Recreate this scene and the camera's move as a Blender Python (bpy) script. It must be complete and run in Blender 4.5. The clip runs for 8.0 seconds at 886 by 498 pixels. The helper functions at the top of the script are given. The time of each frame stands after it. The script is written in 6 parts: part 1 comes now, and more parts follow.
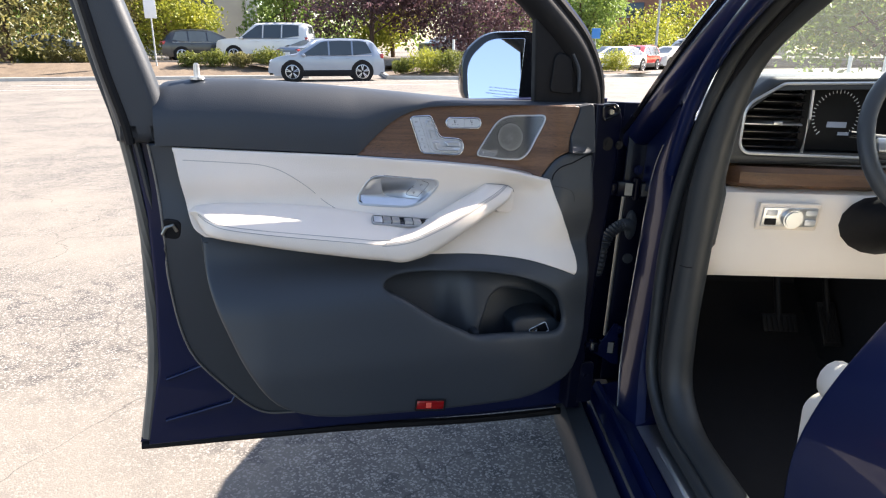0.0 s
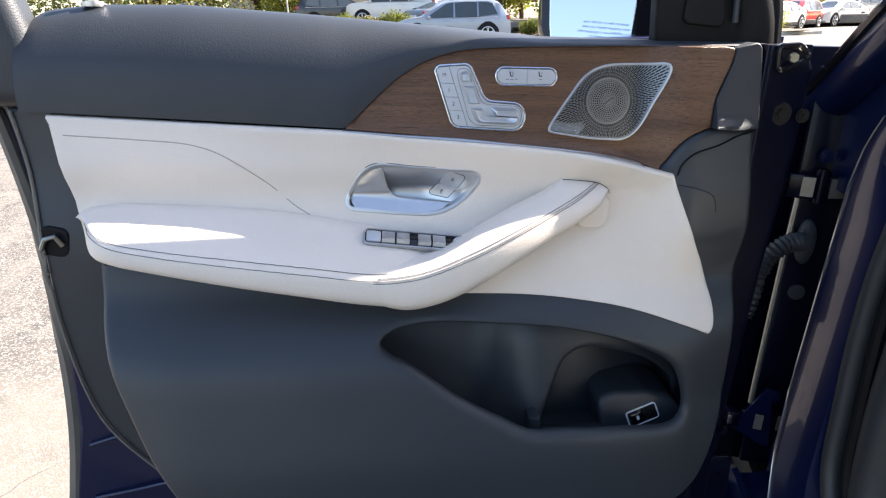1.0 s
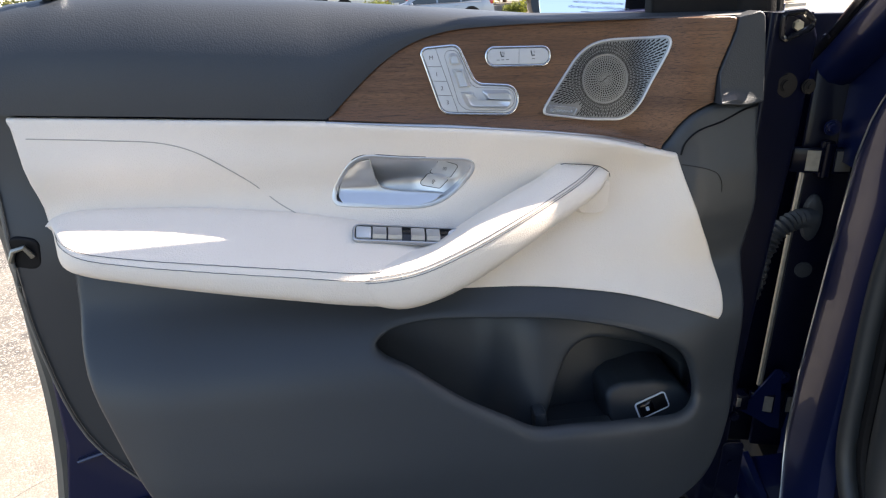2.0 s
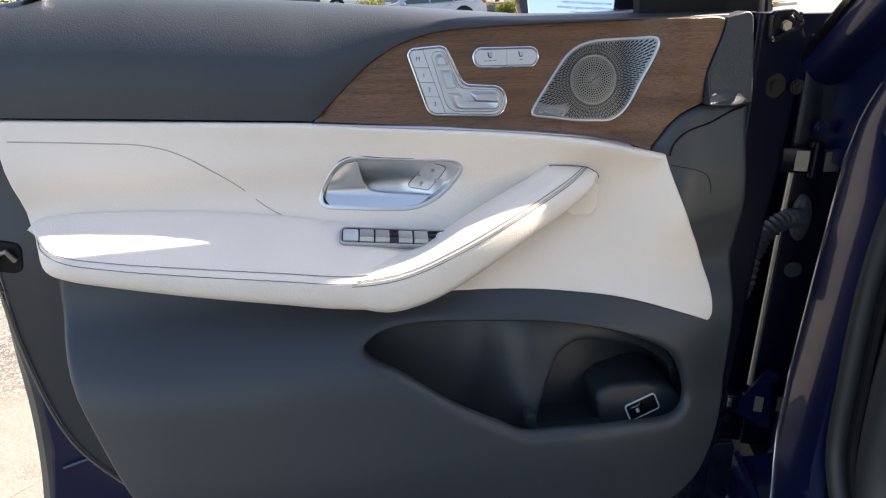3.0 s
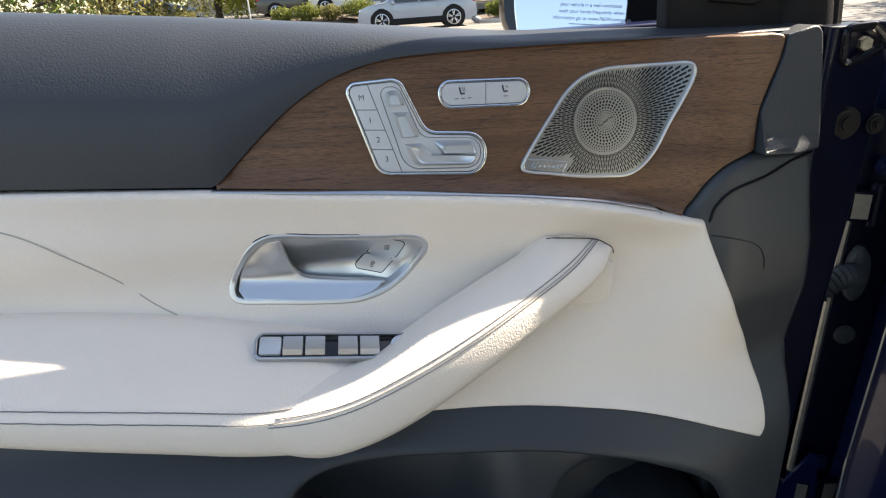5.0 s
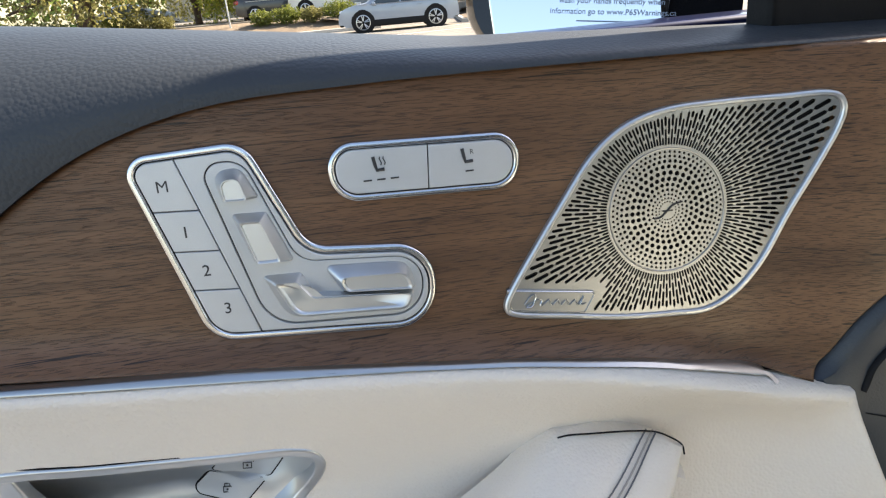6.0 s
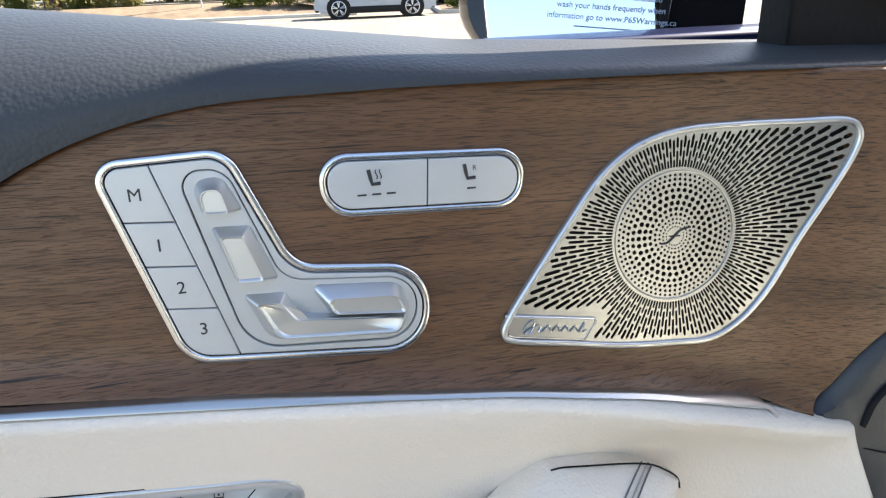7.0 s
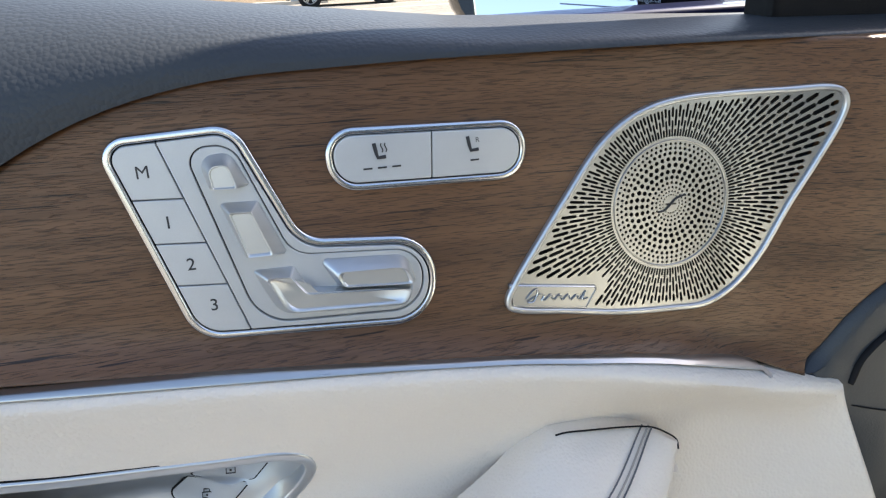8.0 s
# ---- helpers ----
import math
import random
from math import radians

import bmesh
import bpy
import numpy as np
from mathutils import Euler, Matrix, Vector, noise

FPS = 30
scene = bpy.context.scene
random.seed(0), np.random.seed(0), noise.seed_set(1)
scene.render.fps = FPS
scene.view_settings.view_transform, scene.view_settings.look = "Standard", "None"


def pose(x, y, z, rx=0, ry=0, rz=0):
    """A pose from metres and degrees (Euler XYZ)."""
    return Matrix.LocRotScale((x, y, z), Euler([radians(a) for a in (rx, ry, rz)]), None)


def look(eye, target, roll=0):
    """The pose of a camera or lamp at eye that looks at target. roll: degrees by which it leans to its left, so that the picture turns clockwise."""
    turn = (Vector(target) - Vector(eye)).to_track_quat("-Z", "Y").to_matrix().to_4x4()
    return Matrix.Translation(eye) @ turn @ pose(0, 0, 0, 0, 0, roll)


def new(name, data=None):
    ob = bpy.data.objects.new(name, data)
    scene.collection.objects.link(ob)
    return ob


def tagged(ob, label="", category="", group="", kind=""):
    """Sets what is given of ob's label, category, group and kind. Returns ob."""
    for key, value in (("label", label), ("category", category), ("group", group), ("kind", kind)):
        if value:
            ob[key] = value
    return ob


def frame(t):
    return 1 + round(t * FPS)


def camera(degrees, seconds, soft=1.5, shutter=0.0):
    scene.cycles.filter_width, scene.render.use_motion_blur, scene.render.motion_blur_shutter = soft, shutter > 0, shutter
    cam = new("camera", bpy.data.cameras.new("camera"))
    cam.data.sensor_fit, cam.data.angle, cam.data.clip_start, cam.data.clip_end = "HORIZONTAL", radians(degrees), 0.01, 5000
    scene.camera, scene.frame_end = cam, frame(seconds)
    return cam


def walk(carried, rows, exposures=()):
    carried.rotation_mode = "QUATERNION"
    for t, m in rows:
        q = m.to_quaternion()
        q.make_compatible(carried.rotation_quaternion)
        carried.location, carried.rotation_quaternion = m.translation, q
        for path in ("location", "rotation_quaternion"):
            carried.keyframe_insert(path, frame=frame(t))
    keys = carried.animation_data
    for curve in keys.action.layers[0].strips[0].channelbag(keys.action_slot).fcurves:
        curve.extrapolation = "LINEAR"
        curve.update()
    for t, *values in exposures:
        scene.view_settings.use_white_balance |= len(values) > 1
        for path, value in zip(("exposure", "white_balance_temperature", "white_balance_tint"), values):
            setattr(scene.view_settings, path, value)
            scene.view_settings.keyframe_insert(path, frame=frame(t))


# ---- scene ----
# ---------------------------------------------------------------- camera
# The car leans 1.8 degrees to fit the horizon to the camera's view; the door is opened 74 degrees.
LEAN_AXIS = Vector((math.sin(radians(17.3)), math.cos(radians(17.3)), 0))
PIVOT = Matrix.Translation((-0.576, -1.356, 0))
CAR = PIVOT @ Matrix.Rotation(radians(1.8), 4, LEAN_AXIS) @ PIVOT.inverted()
BODY = CAR @ pose(0.40, 0.05, 0, 0, 0, -16)      # x into the car, y forwards, from the foot of the front pillar

cam = camera(68.85, 8.0, soft=1.2)
PATH = [
    (0.0, (-0.576, -1.3557, 1.3597), (-0.2915, -0.4446, 1.0615), 1.96),
    (0.5, (-0.3985, -1.0449, 1.3047), (-0.2197, -0.1172, 0.9769), 1.56),
    (1.0, (-0.309, -0.8431, 1.286), (-0.2099, 0.0878, 0.9345), 0.71),
    (1.5, (-0.306, -0.8095, 1.2737), (-0.207, 0.1125, 0.8993), -1.33),
    (1.7, (-0.307, -0.8038, 1.2760), (-0.2018, 0.1186, 0.9083), -1.46),
    (2.8, (-0.3002, -0.7942, 1.2775), (-0.1868, 0.1273, 0.9058), -1.65),
    (3.0, (-0.2984, -0.7927, 1.2779), (-0.18, 0.1288, 0.9079), -1.55),
    (3.5, (-0.2904, -0.7947, 1.279), (-0.1773, 0.1272, 0.9083), -1.74),
    (4.0, (-0.2794, -0.7963, 1.2792), (-0.1715, 0.1278, 0.9125), -1.68),
    (4.2, (-0.2753, -0.792, 1.282), (-0.1653, 0.1333, 0.9192), -2.25),
    (5.3, (-0.2075, -0.4263, 1.287), (-0.0552, 0.4884, 0.9127), -1.54),
    (5.5, (-0.189, -0.3491, 1.2845), (0.0082, 0.5616, 0.9216), -2.35),
    (6.0, (-0.1479, -0.2566, 1.2719), (-0.0031, 0.6595, 0.8981), -3.24),
    (6.5, (-0.1437, -0.2355, 1.2707), (0.0192, 0.6703, 0.8796), -1.04),
    (7.0, (-0.1554, -0.2321, 1.2763), (0.0359, 0.67, 0.8895), -0.19),
    (7.5, (-0.1564, -0.2339, 1.2802), (0.0627, 0.6641, 0.8987), -0.91),
    (8.0, (-0.1679, -0.2363, 1.272), (0.0542, 0.651, 0.8678), -0.80),
]
walk(cam, [(t, CAR @ look(eye, target, roll)) for t, eye, target, roll in PATH],
     [(0.0, 2.17, 6770, 15), (0.5, 2.22, 6720, 15), (1.5, 2.38, 6970, 15), (2.8, 2.33, 7270, 15), (4.2, 2.43, 7270, 14), (5.3, 2.08, 7450, 11), (5.9, 2.20, 7450, 11), (6.5, 2.55, 7350, 11), (7.0, 2.55, 7150, 11), (8.0, 2.35, 7050, 11)])

# ---------------------------------------------------------------- light
SUN_TO = Vector((0.765, 0.220, 0.606)).normalized()   # towards the sun: over the roof, from ahead
world = bpy.data.worlds.new("sky")
world.use_nodes = True
scene.world = world
wn = world.node_tree.nodes
sky = wn.new("ShaderNodeTexSky")
sky.sky_type, sky.sun_disc = "NISHITA", False
sky.sun_elevation = math.asin(SUN_TO.z)
sky.sun_rotation = math.atan2(SUN_TO.x, SUN_TO.y)
sky.dust_density, sky.air_density = 1.0, 1.0
world.node_tree.links.new(sky.outputs[0], wn["Background"].inputs[0])
wn["Background"].inputs[1].default_value = 0.088
sun = new("sun", bpy.data.lights.new("sun", "SUN"))
sun.data.energy, sun.data.angle, sun.data.color = 5.0, radians(0.53), (1.0, 0.94, 0.85)
sun.matrix_world = look(SUN_TO * 50, (0, 0, 0))

# ---------------------------------------------------------------- materials


def material(name, colour, rough=0.5, metal=0.0, coat=0.0, spots=0.0, spot_scale=20, fine=0.0, fine_scale=400,
             bump=0.0, bump_scale=400, leather=0.0, leather_scale=420, tint=None, stretch=(1, 1, 1), sheen=0.0, rand=0.0, spec=0.5):
    """A surface with wide mottling, fine grain, an uneven gloss and relief, at real size."""
    m = bpy.data.materials.new(name)
    m.use_nodes = True
    nt = m.node_tree
    n, l = nt.nodes, nt.links
    b = n["Principled BSDF"]
    b.inputs["Base Color"].default_value = (*colour, 1)
    b.inputs["Roughness"].default_value = rough
    b.inputs["Metallic"].default_value = metal
    b.inputs["Coat Weight"].default_value = coat
    b.inputs["Coat Roughness"].default_value = 0.03
    b.inputs["Specular IOR Level"].default_value = spec
    b.inputs["Sheen Weight"].default_value = sheen
    co = n.new("ShaderNodeTexCoord")
    mp = n.new("ShaderNodeMapping")
    mp.inputs["Scale"].default_value = stretch
    l.new(co.outputs["Object"], mp.inputs[0])

    def noise_of(scale, detail=4):
        t = n.new("ShaderNodeTexNoise")
        t.inputs["Scale"].default_value, t.inputs["Detail"].default_value = scale, detail
        l.new(mp.outputs[0], t.inputs["Vector"])
        return t.outputs["Fac"]

    colour_out = None
    other = tint or tuple(c * 0.6 for c in colour)
    if spots or fine or rand:
        mix = n.new("ShaderNodeMix")
        mix.data_type = "RGBA"
        mix.inputs["A"].default_value, mix.inputs["B"].default_value = (*colour, 1), (*other, 1)
        total = None
        for amount, scale in ((spots, spot_scale), (fine, fine_scale)):
            if amount:
                r = n.new("ShaderNodeMapRange")
                r.inputs["From Min"].default_value, r.inputs["From Max"].default_value = 0.35, 0.72
                r.inputs["To Max"].default_value = amount
                l.new(noise_of(scale), r.inputs["Value"])
                if total is None:
                    total = r.outputs[0]
                else:
                    a = n.new("ShaderNodeMath")
                    l.new(total, a.inputs[0]), l.new(r.outputs[0], a.inputs[1])
                    total = a.outputs[0]
        if rand:
            info = n.new("ShaderNodeNewGeometry")
            a = n.new("ShaderNodeMath")
            a.operation = "MULTIPLY"
            a.inputs[1].default_value = rand
            l.new(info.outputs["Random Per Island"], a.inputs[0])
            if total is None:
                total = a.outputs[0]
            else:
                c = n.new("ShaderNodeMath")
                l.new(total, c.inputs[0]), l.new(a.outputs[0], c.inputs[1])
                total = c.outputs[0]
        l.new(total, mix.inputs["Factor"])
        l.new(mix.outputs["Result"], b.inputs["Base Color"])
    r = n.new("ShaderNodeMapRange")
    r.inputs["To Min"].default_value, r.inputs["To Max"].default_value = rough * 0.85, min(1, rough * 1.15)
    l.new(noise_of(spot_scale * 1.7, 3), r.inputs["Value"])
    l.new(r.outputs[0], b.inputs["Roughness"])
    height = None
    if bump:
        bp = n.new("ShaderNodeBump")
        bp.inputs["Strength"].default_value, bp.inputs["Distance"].default_value = bump, 0.4 / bump_scale
        l.new(noise_of(bump_scale, 3), bp.inputs["Height"])
        height = bp.outputs[0]
    if leather:
        v = n.new("ShaderNodeTexVoronoi")
        v.feature = "F1"
        v.inputs["Scale"].default_value = leather_scale
        warp = n.new("ShaderNodeTexNoise")
        warp.inputs["Scale"].default_value = leather_scale * 0.5
        l.new(mp.outputs[0], warp.inputs["Vector"])
        add = n.new("ShaderNodeMixRGB")
        add.blend_type, add.inputs[0].default_value = "ADD", 0.0007
        l.new(mp.outputs[0], add.inputs[1]), l.new(warp.outputs["Color"], add.inputs[2])
        l.new(add.outputs[0], v.inputs["Vector"])
        bp = n.new("ShaderNodeBump")
        bp.invert = True
        bp.inputs["Strength"].default_value, bp.inputs["Distance"].default_value = leather, 0.35 / leather_scale
        l.new(v.outputs["Distance"], bp.inputs["Height"])
        if height:
            l.new(height, bp.inputs["Normal"])
        height = bp.outputs[0]
    if height:
        l.new(height, b.inputs["Normal"])
    return m


def walnut():
    m = bpy.data.materials.new("walnut_veneer")
    m.use_nodes = True
    nt = m.node_tree
    n, l = nt.nodes, nt.links
    b = n["Principled BSDF"]
    co = n.new("ShaderNodeTexCoord")

    def layer(scale_x, scale_z, lo, hi, detail=5, distortion=0.0):
        mp = n.new("ShaderNodeMapping")
        mp.inputs["Rotation"].default_value = (0, radians(-3), 0)
        mp.inputs["Scale"].default_value = (scale_x, scale_z * 0.2, scale_z)
        l.new(co.outputs["Object"], mp.inputs[0])
        t = n.new("ShaderNodeTexNoise")
        t.inputs["Scale"].default_value, t.inputs["Detail"].default_value = 1, detail
        t.inputs["Distortion"].default_value = distortion
        l.new(mp.outputs[0], t.inputs["Vector"])
        r = n.new("ShaderNodeMapRange")
        r.inputs["From Min"].default_value, r.inputs["From Max"].default_value = lo, hi
        l.new(t.outputs["Fac"], r.inputs["Value"])
        return r.outputs[0]

    bands = layer(3.0, 60, 0.3, 0.7, 4, 0.6)
    fibre = layer(12, 1900, 0.3, 0.7, 3)
    pores = layer(120, 2500, 0.565, 0.600, 2)
    cracks = layer(22, 1150, 0.650, 0.675, 2, 0.3)
    streak = layer(4, 330, 0.58, 0.68, 3, 0.5)
    ramp = n.new("ShaderNodeValToRGB")
    ramp.color_ramp.elements[0].color, ramp.color_ramp.elements[1].color = (0.076, 0.033, 0.015, 1), (0.176, 0.087, 0.042, 1)
    l.new(bands, ramp.inputs[0])
    cur = ramp.outputs[0]
    for fac, colour, amount in ((fibre, (0.178, 0.096, 0.052), 0.45), (streak, (0.055, 0.027, 0.014), 0.28), (pores, (0.024, 0.012, 0.007), 0.60), (cracks, (0.012, 0.007, 0.005), 0.9)):
        k = n.new("ShaderNodeMath")
        k.operation = "MULTIPLY"
        k.inputs[1].default_value = amount
        l.new(fac, k.inputs[0])
        mix = n.new("ShaderNodeMix")
        mix.data_type = "RGBA"
        mix.inputs["B"].default_value = (*colour, 1)
        l.new(k.outputs[0], mix.inputs["Factor"]), l.new(cur, mix.inputs["A"])
        cur = mix.outputs["Result"]
    l.new(cur, b.inputs["Base Color"])
    b.inputs["Roughness"].default_value = 0.38
    b.inputs["Specular IOR Level"].default_value = 0.45
    bp = n.new("ShaderNodeBump")
    bp.invert = True
    bp.inputs["Strength"].default_value, bp.inputs["Distance"].default_value = 0.6, 0.0003
    l.new(pores, bp.inputs["Height"])
    l.new(bp.outputs[0], b.inputs["Normal"])
    return m


def asphalt():
    """Worn asphalt: dark binder, pale stones of a few millimetres, bleached and stained patches, cracks."""
    m = bpy.data.materials.new("asphalt")
    m.use_nodes = True
    n, l = m.node_tree.nodes, m.node_tree.links
    b = n["Principled BSDF"]
    b.inputs["Roughness"].default_value = 0.9
    co = n.new("ShaderNodeTexCoord")

    def noise_of(scale, detail, lo, hi):
        t = n.new("ShaderNodeTexNoise")
        t.inputs["Scale"].default_value, t.inputs["Detail"].default_value = scale, detail
        l.new(co.outputs["Object"], t.inputs["Vector"])
        r = n.new("ShaderNodeMapRange")
        r.inputs["From Min"].default_value, r.inputs["From Max"].default_value = lo, hi
        l.new(t.outputs["Fac"], r.inputs["Value"])
        return r.outputs[0]

    def mixed(fac, a, c):
        k = n.new("ShaderNodeMix")
        k.data_type = "RGBA"
        l.new(fac, k.inputs["Factor"])
        for socket, v in ((k.inputs["A"], a), (k.inputs["B"], c)):
            if isinstance(v, tuple):
                socket.default_value = (*v, 1)
            else:
                l.new(v, socket)
        return k.outputs["Result"]

    stones = n.new("ShaderNodeTexVoronoi")
    stones.inputs["Scale"].default_value = 150
    l.new(co.outputs["Object"], stones.inputs["Vector"])
    split = n.new("ShaderNodeSeparateColor")
    l.new(stones.outputs["Color"], split.inputs[0])
    pale = n.new("ShaderNodeMapRange")
    pale.inputs["From Min"].default_value, pale.inputs["From Max"].default_value = 0.62, 0.95
    l.new(split.outputs[0], pale.inputs["Value"])
    binder = mixed(noise_of(2.2, 6, .38, .62), (0.132, 0.118, 0.100), (0.080, 0.073, 0.065))
    binder = mixed(noise_of(9, 5, .52, .62), binder, (0.060, 0.056, 0.052))
    ground_c = mixed(pale.outputs[0], binder, (0.28, 0.255, 0.225))
    ground_c = mixed(noise_of(.7, 4, .45, .70), ground_c, (0.19, 0.17, 0.143))
    v = n.new("ShaderNodeTexVoronoi")
    v.feature, v.inputs["Scale"].default_value = "DISTANCE_TO_EDGE", 0.9
    w = n.new("ShaderNodeTexNoise")
    w.inputs["Scale"].default_value, w.inputs["Detail"].default_value = 2.2, 6
    mx = n.new("ShaderNodeMixRGB")
    mx.blend_type, mx.inputs[0].default_value = "ADD", 0.55
    l.new(co.outputs["Object"], w.inputs["Vector"]), l.new(co.outputs["Object"], mx.inputs[1]), l.new(w.outputs["Color"], mx.inputs[2])
    l.new(mx.outputs[0], v.inputs["Vector"])
    r = n.new("ShaderNodeMapRange")
    r.inputs["From Min"].default_value, r.inputs["From Max"].default_value = 0.0, 0.005
    r.inputs["To Min"].default_value, r.inputs["To Max"].default_value = 0.8, 0.0
    l.new(v.outputs["Distance"], r.inputs["Value"])
    l.new(mixed(r.outputs[0], ground_c, (0.04, 0.037, 0.034)), b.inputs["Base Color"])
    bp = n.new("ShaderNodeBump")
    bp.invert = True
    bp.inputs["Strength"].default_value, bp.inputs["Distance"].default_value = 0.4, 0.003
    l.new(stones.outputs["Distance"], bp.inputs["Height"])
    l.new(bp.outputs[0], b.inputs["Normal"])
    return m


def glassy(name, colour=(0.9, 0.95, 0.93), haze=0.0):
    """A thin pane: mostly clear, with a pale film standing in for reflected haze and a mirror gloss that grows at
    grazing angles.
    """
    m = bpy.data.materials.new(name)
    m.use_nodes = True
    n, l = m.node_tree.nodes, m.node_tree.links
    n.remove(n["Principled BSDF"])
    tr, gl, mix, fr = n.new("ShaderNodeBsdfTransparent"), n.new("ShaderNodeBsdfGlossy"), n.new("ShaderNodeMixShader"), n.new("ShaderNodeFresnel")
    tr.inputs[0].default_value = (*colour, 1)
    gl.inputs["Roughness"].default_value = 0.02
    fr.inputs[0].default_value = 1.5
    film, coated = n.new("ShaderNodeBsdfTranslucent"), n.new("ShaderNodeMixShader")
    film.inputs[0].default_value, coated.inputs[0].default_value = (0.8, 0.8, 0.76, 1), haze
    l.new(tr.outputs[0], coated.inputs[1]), l.new(film.outputs[0], coated.inputs[2])
    l.new(fr.outputs[0], mix.inputs[0]), l.new(coated.outputs[0], mix.inputs[1]), l.new(gl.outputs[0], mix.inputs[2])
    l.new(mix.outputs[0], n["Material Output"].inputs[0])
    return m


M = {}
M["beige"] = material("beige_leather", (0.79, 0.705, 0.615), 0.5, spots=0.12, spot_scale=9, leather=0.5, leather_scale=560, tint=(0.54, 0.47, 0.40))
M["dark"] = material("anthracite_leather", (0.024, 0.029, 0.036), 0.48, spots=0.3, spot_scale=7, leather=0.30, leather_scale=520, tint=(0.019, 0.024, 0.030), spec=0.5)
M["plastic"] = material("anthracite_plastic", (0.028, 0.034, 0.041), 0.45, spots=0.3, spot_scale=6, bump=0.35, bump_scale=900, tint=(0.025, 0.030, 0.037))
M["black"] = material("black_rubber", (0.007, 0.007, 0.008), 0.6, spots=0.3, spot_scale=30, bump=0.2, bump_scale=300, spec=0.2)
M["gloss"] = material("gloss_black", (0.010, 0.010, 0.012), 0.12, spots=0.2, spot_scale=40)
M["wood"] = walnut()
M["silver"] = material("satin_silver", (0.62, 0.63, 0.64), 0.33, metal=0.85, spots=0.15, spot_scale=60, tint=(0.5, 0.51, 0.53))
M["button"] = material("silver_lacquer", (0.56, 0.57, 0.58), 0.38, metal=0.35, spots=0.1, spot_scale=80, fine=0.12, fine_scale=3000)
M["chrome"] = material("polished_chrome", (0.66, 0.67, 0.69), 0.20, metal=1.0, spots=0.1, spot_scale=40)
M["grille"] = material("grille_metal", (0.31, 0.325, 0.345), 0.30, metal=1.0, spots=0.15, spot_scale=60)
M["rubber"] = material("grey_rubber", (0.034, 0.038, 0.043), 0.55, spots=0.3, spot_scale=12, bump=0.3, bump_scale=700, tint=(0.019, 0.021, 0.024))
# Pale grey-tan carries the sun on the door's edge seal in its colour.
M["paleseal"] = material("sunlit_seal_grey", (0.15, 0.14, 0.12), 0.55, spots=0.5, spot_scale=14, bump=0.3, bump_scale=500, tint=(0.07, 0.068, 0.062))
M["aperture"] = material("dark_aperture_trim", (0.026, 0.029, 0.031), 0.5, spots=0.3, spot_scale=12, bump=0.3, bump_scale=700, tint=(0.020, 0.022, 0.024))
M["strip"] = material("dull_metal", (0.50, 0.50, 0.50), 0.30, metal=1.0, spots=0.15, spot_scale=30)
M["print"] = material("dark_print", (0.03, 0.03, 0.033), 0.6)
M["blue"] = material("dark_blue_paint", (0.003, 0.008, 0.045), 0.32, metal=0.1, coat=0.6, spots=0.3, spot_scale=4, fine=0.3, fine_scale=2500, tint=(0.002, 0.005, 0.032), spec=0.3)
M["inner"] = material("inner_blue_paint", (0.006, 0.010, 0.045), 0.4, coat=0.12, spots=0.3, spot_scale=6, fine=0.3, fine_scale=2500, tint=(0.004, 0.007, 0.032), spec=0.25)
# Body blue darkened and dulled, so the hinge gap's shade is in the colour.
M["jamb"] = material("jamb_blue_darkened", (0.002, 0.003, 0.012), 0.3, coat=0.12, spots=0.5, spot_scale=30, tint=(0.003, 0.004, 0.010), spec=0.15)
M["red"] = material("red_reflector", (0.28, 0.006, 0.006), 0.15, coat=0.5, bump=0.5, bump_scale=900)
M["redglint"] = material("bright_red_glint", (0.85, 0.12, 0.08), 0.2, coat=0.5)
M["carpet"] = material("black_carpet", (0.020, 0.020, 0.022), 0.95, fine=0.5, fine_scale=900, bump=1.0, bump_scale=700, spec=0.1)
M["seam"] = material("grey_thread", (0.13, 0.13, 0.135), 0.7, bump=0.6, bump_scale=1500)
M["crease"] = material("leather_crease", (0.40, 0.36, 0.31), 0.7)
M["dashtop"] = material("pale_dash_leather", (0.68, 0.66, 0.62), 0.5, leather=0.4, leather_scale=500, spots=0.2, spot_scale=8)
M["mirror"] = material("mirror_silver", (0.9, 0.92, 0.94), 0.01, metal=1.0)
M["paper"] = material("white_paper", (0.82, 0.84, 0.85), 0.7, spots=0.05, spot_scale=30)
M["text"] = material("grey_print", (0.30, 0.35, 0.45), 0.7)
M["asphalt"] = asphalt()
M["tint"] = glassy("windscreen_glass", (0.80, 0.88, 0.84), 0.05)
M["scuff"] = material("brushed_steel", (0.50, 0.52, 0.55), 0.35, metal=1.0, fine=0.2, fine_scale=900, stretch=(20, 0.3, 1))
M["bolt"] = material("zinc_steel", (0.35, 0.34, 0.30), 0.4, metal=0.9, spots=0.5, spot_scale=90)
# ---------------------------------------------------------------- mesh helpers
from mathutils.geometry import delaunay_2d_cdt


def thing(name, label, category, m=None, group="", kind=""):
    ob = new(name)
    ob.empty_display_size = 0.05
    if m is not None:
        ob.matrix_world = m
    return tagged(ob, label, category, group, kind)


def part(name, bm, mat, parent=None, label="", smooth=True):
    me = bpy.data.meshes.new(name)
    bm.to_mesh(me)
    bm.free()
    me.materials.append(mat)
    if smooth:
        me.shade_smooth()
        me.set_sharp_from_angle(angle=radians(40))
    ob = new(name, me)
    if parent is not None:
        while parent.parent and parent.parent.parent:
            parent = parent.parent
        ob.parent = parent
    return tagged(ob, label)


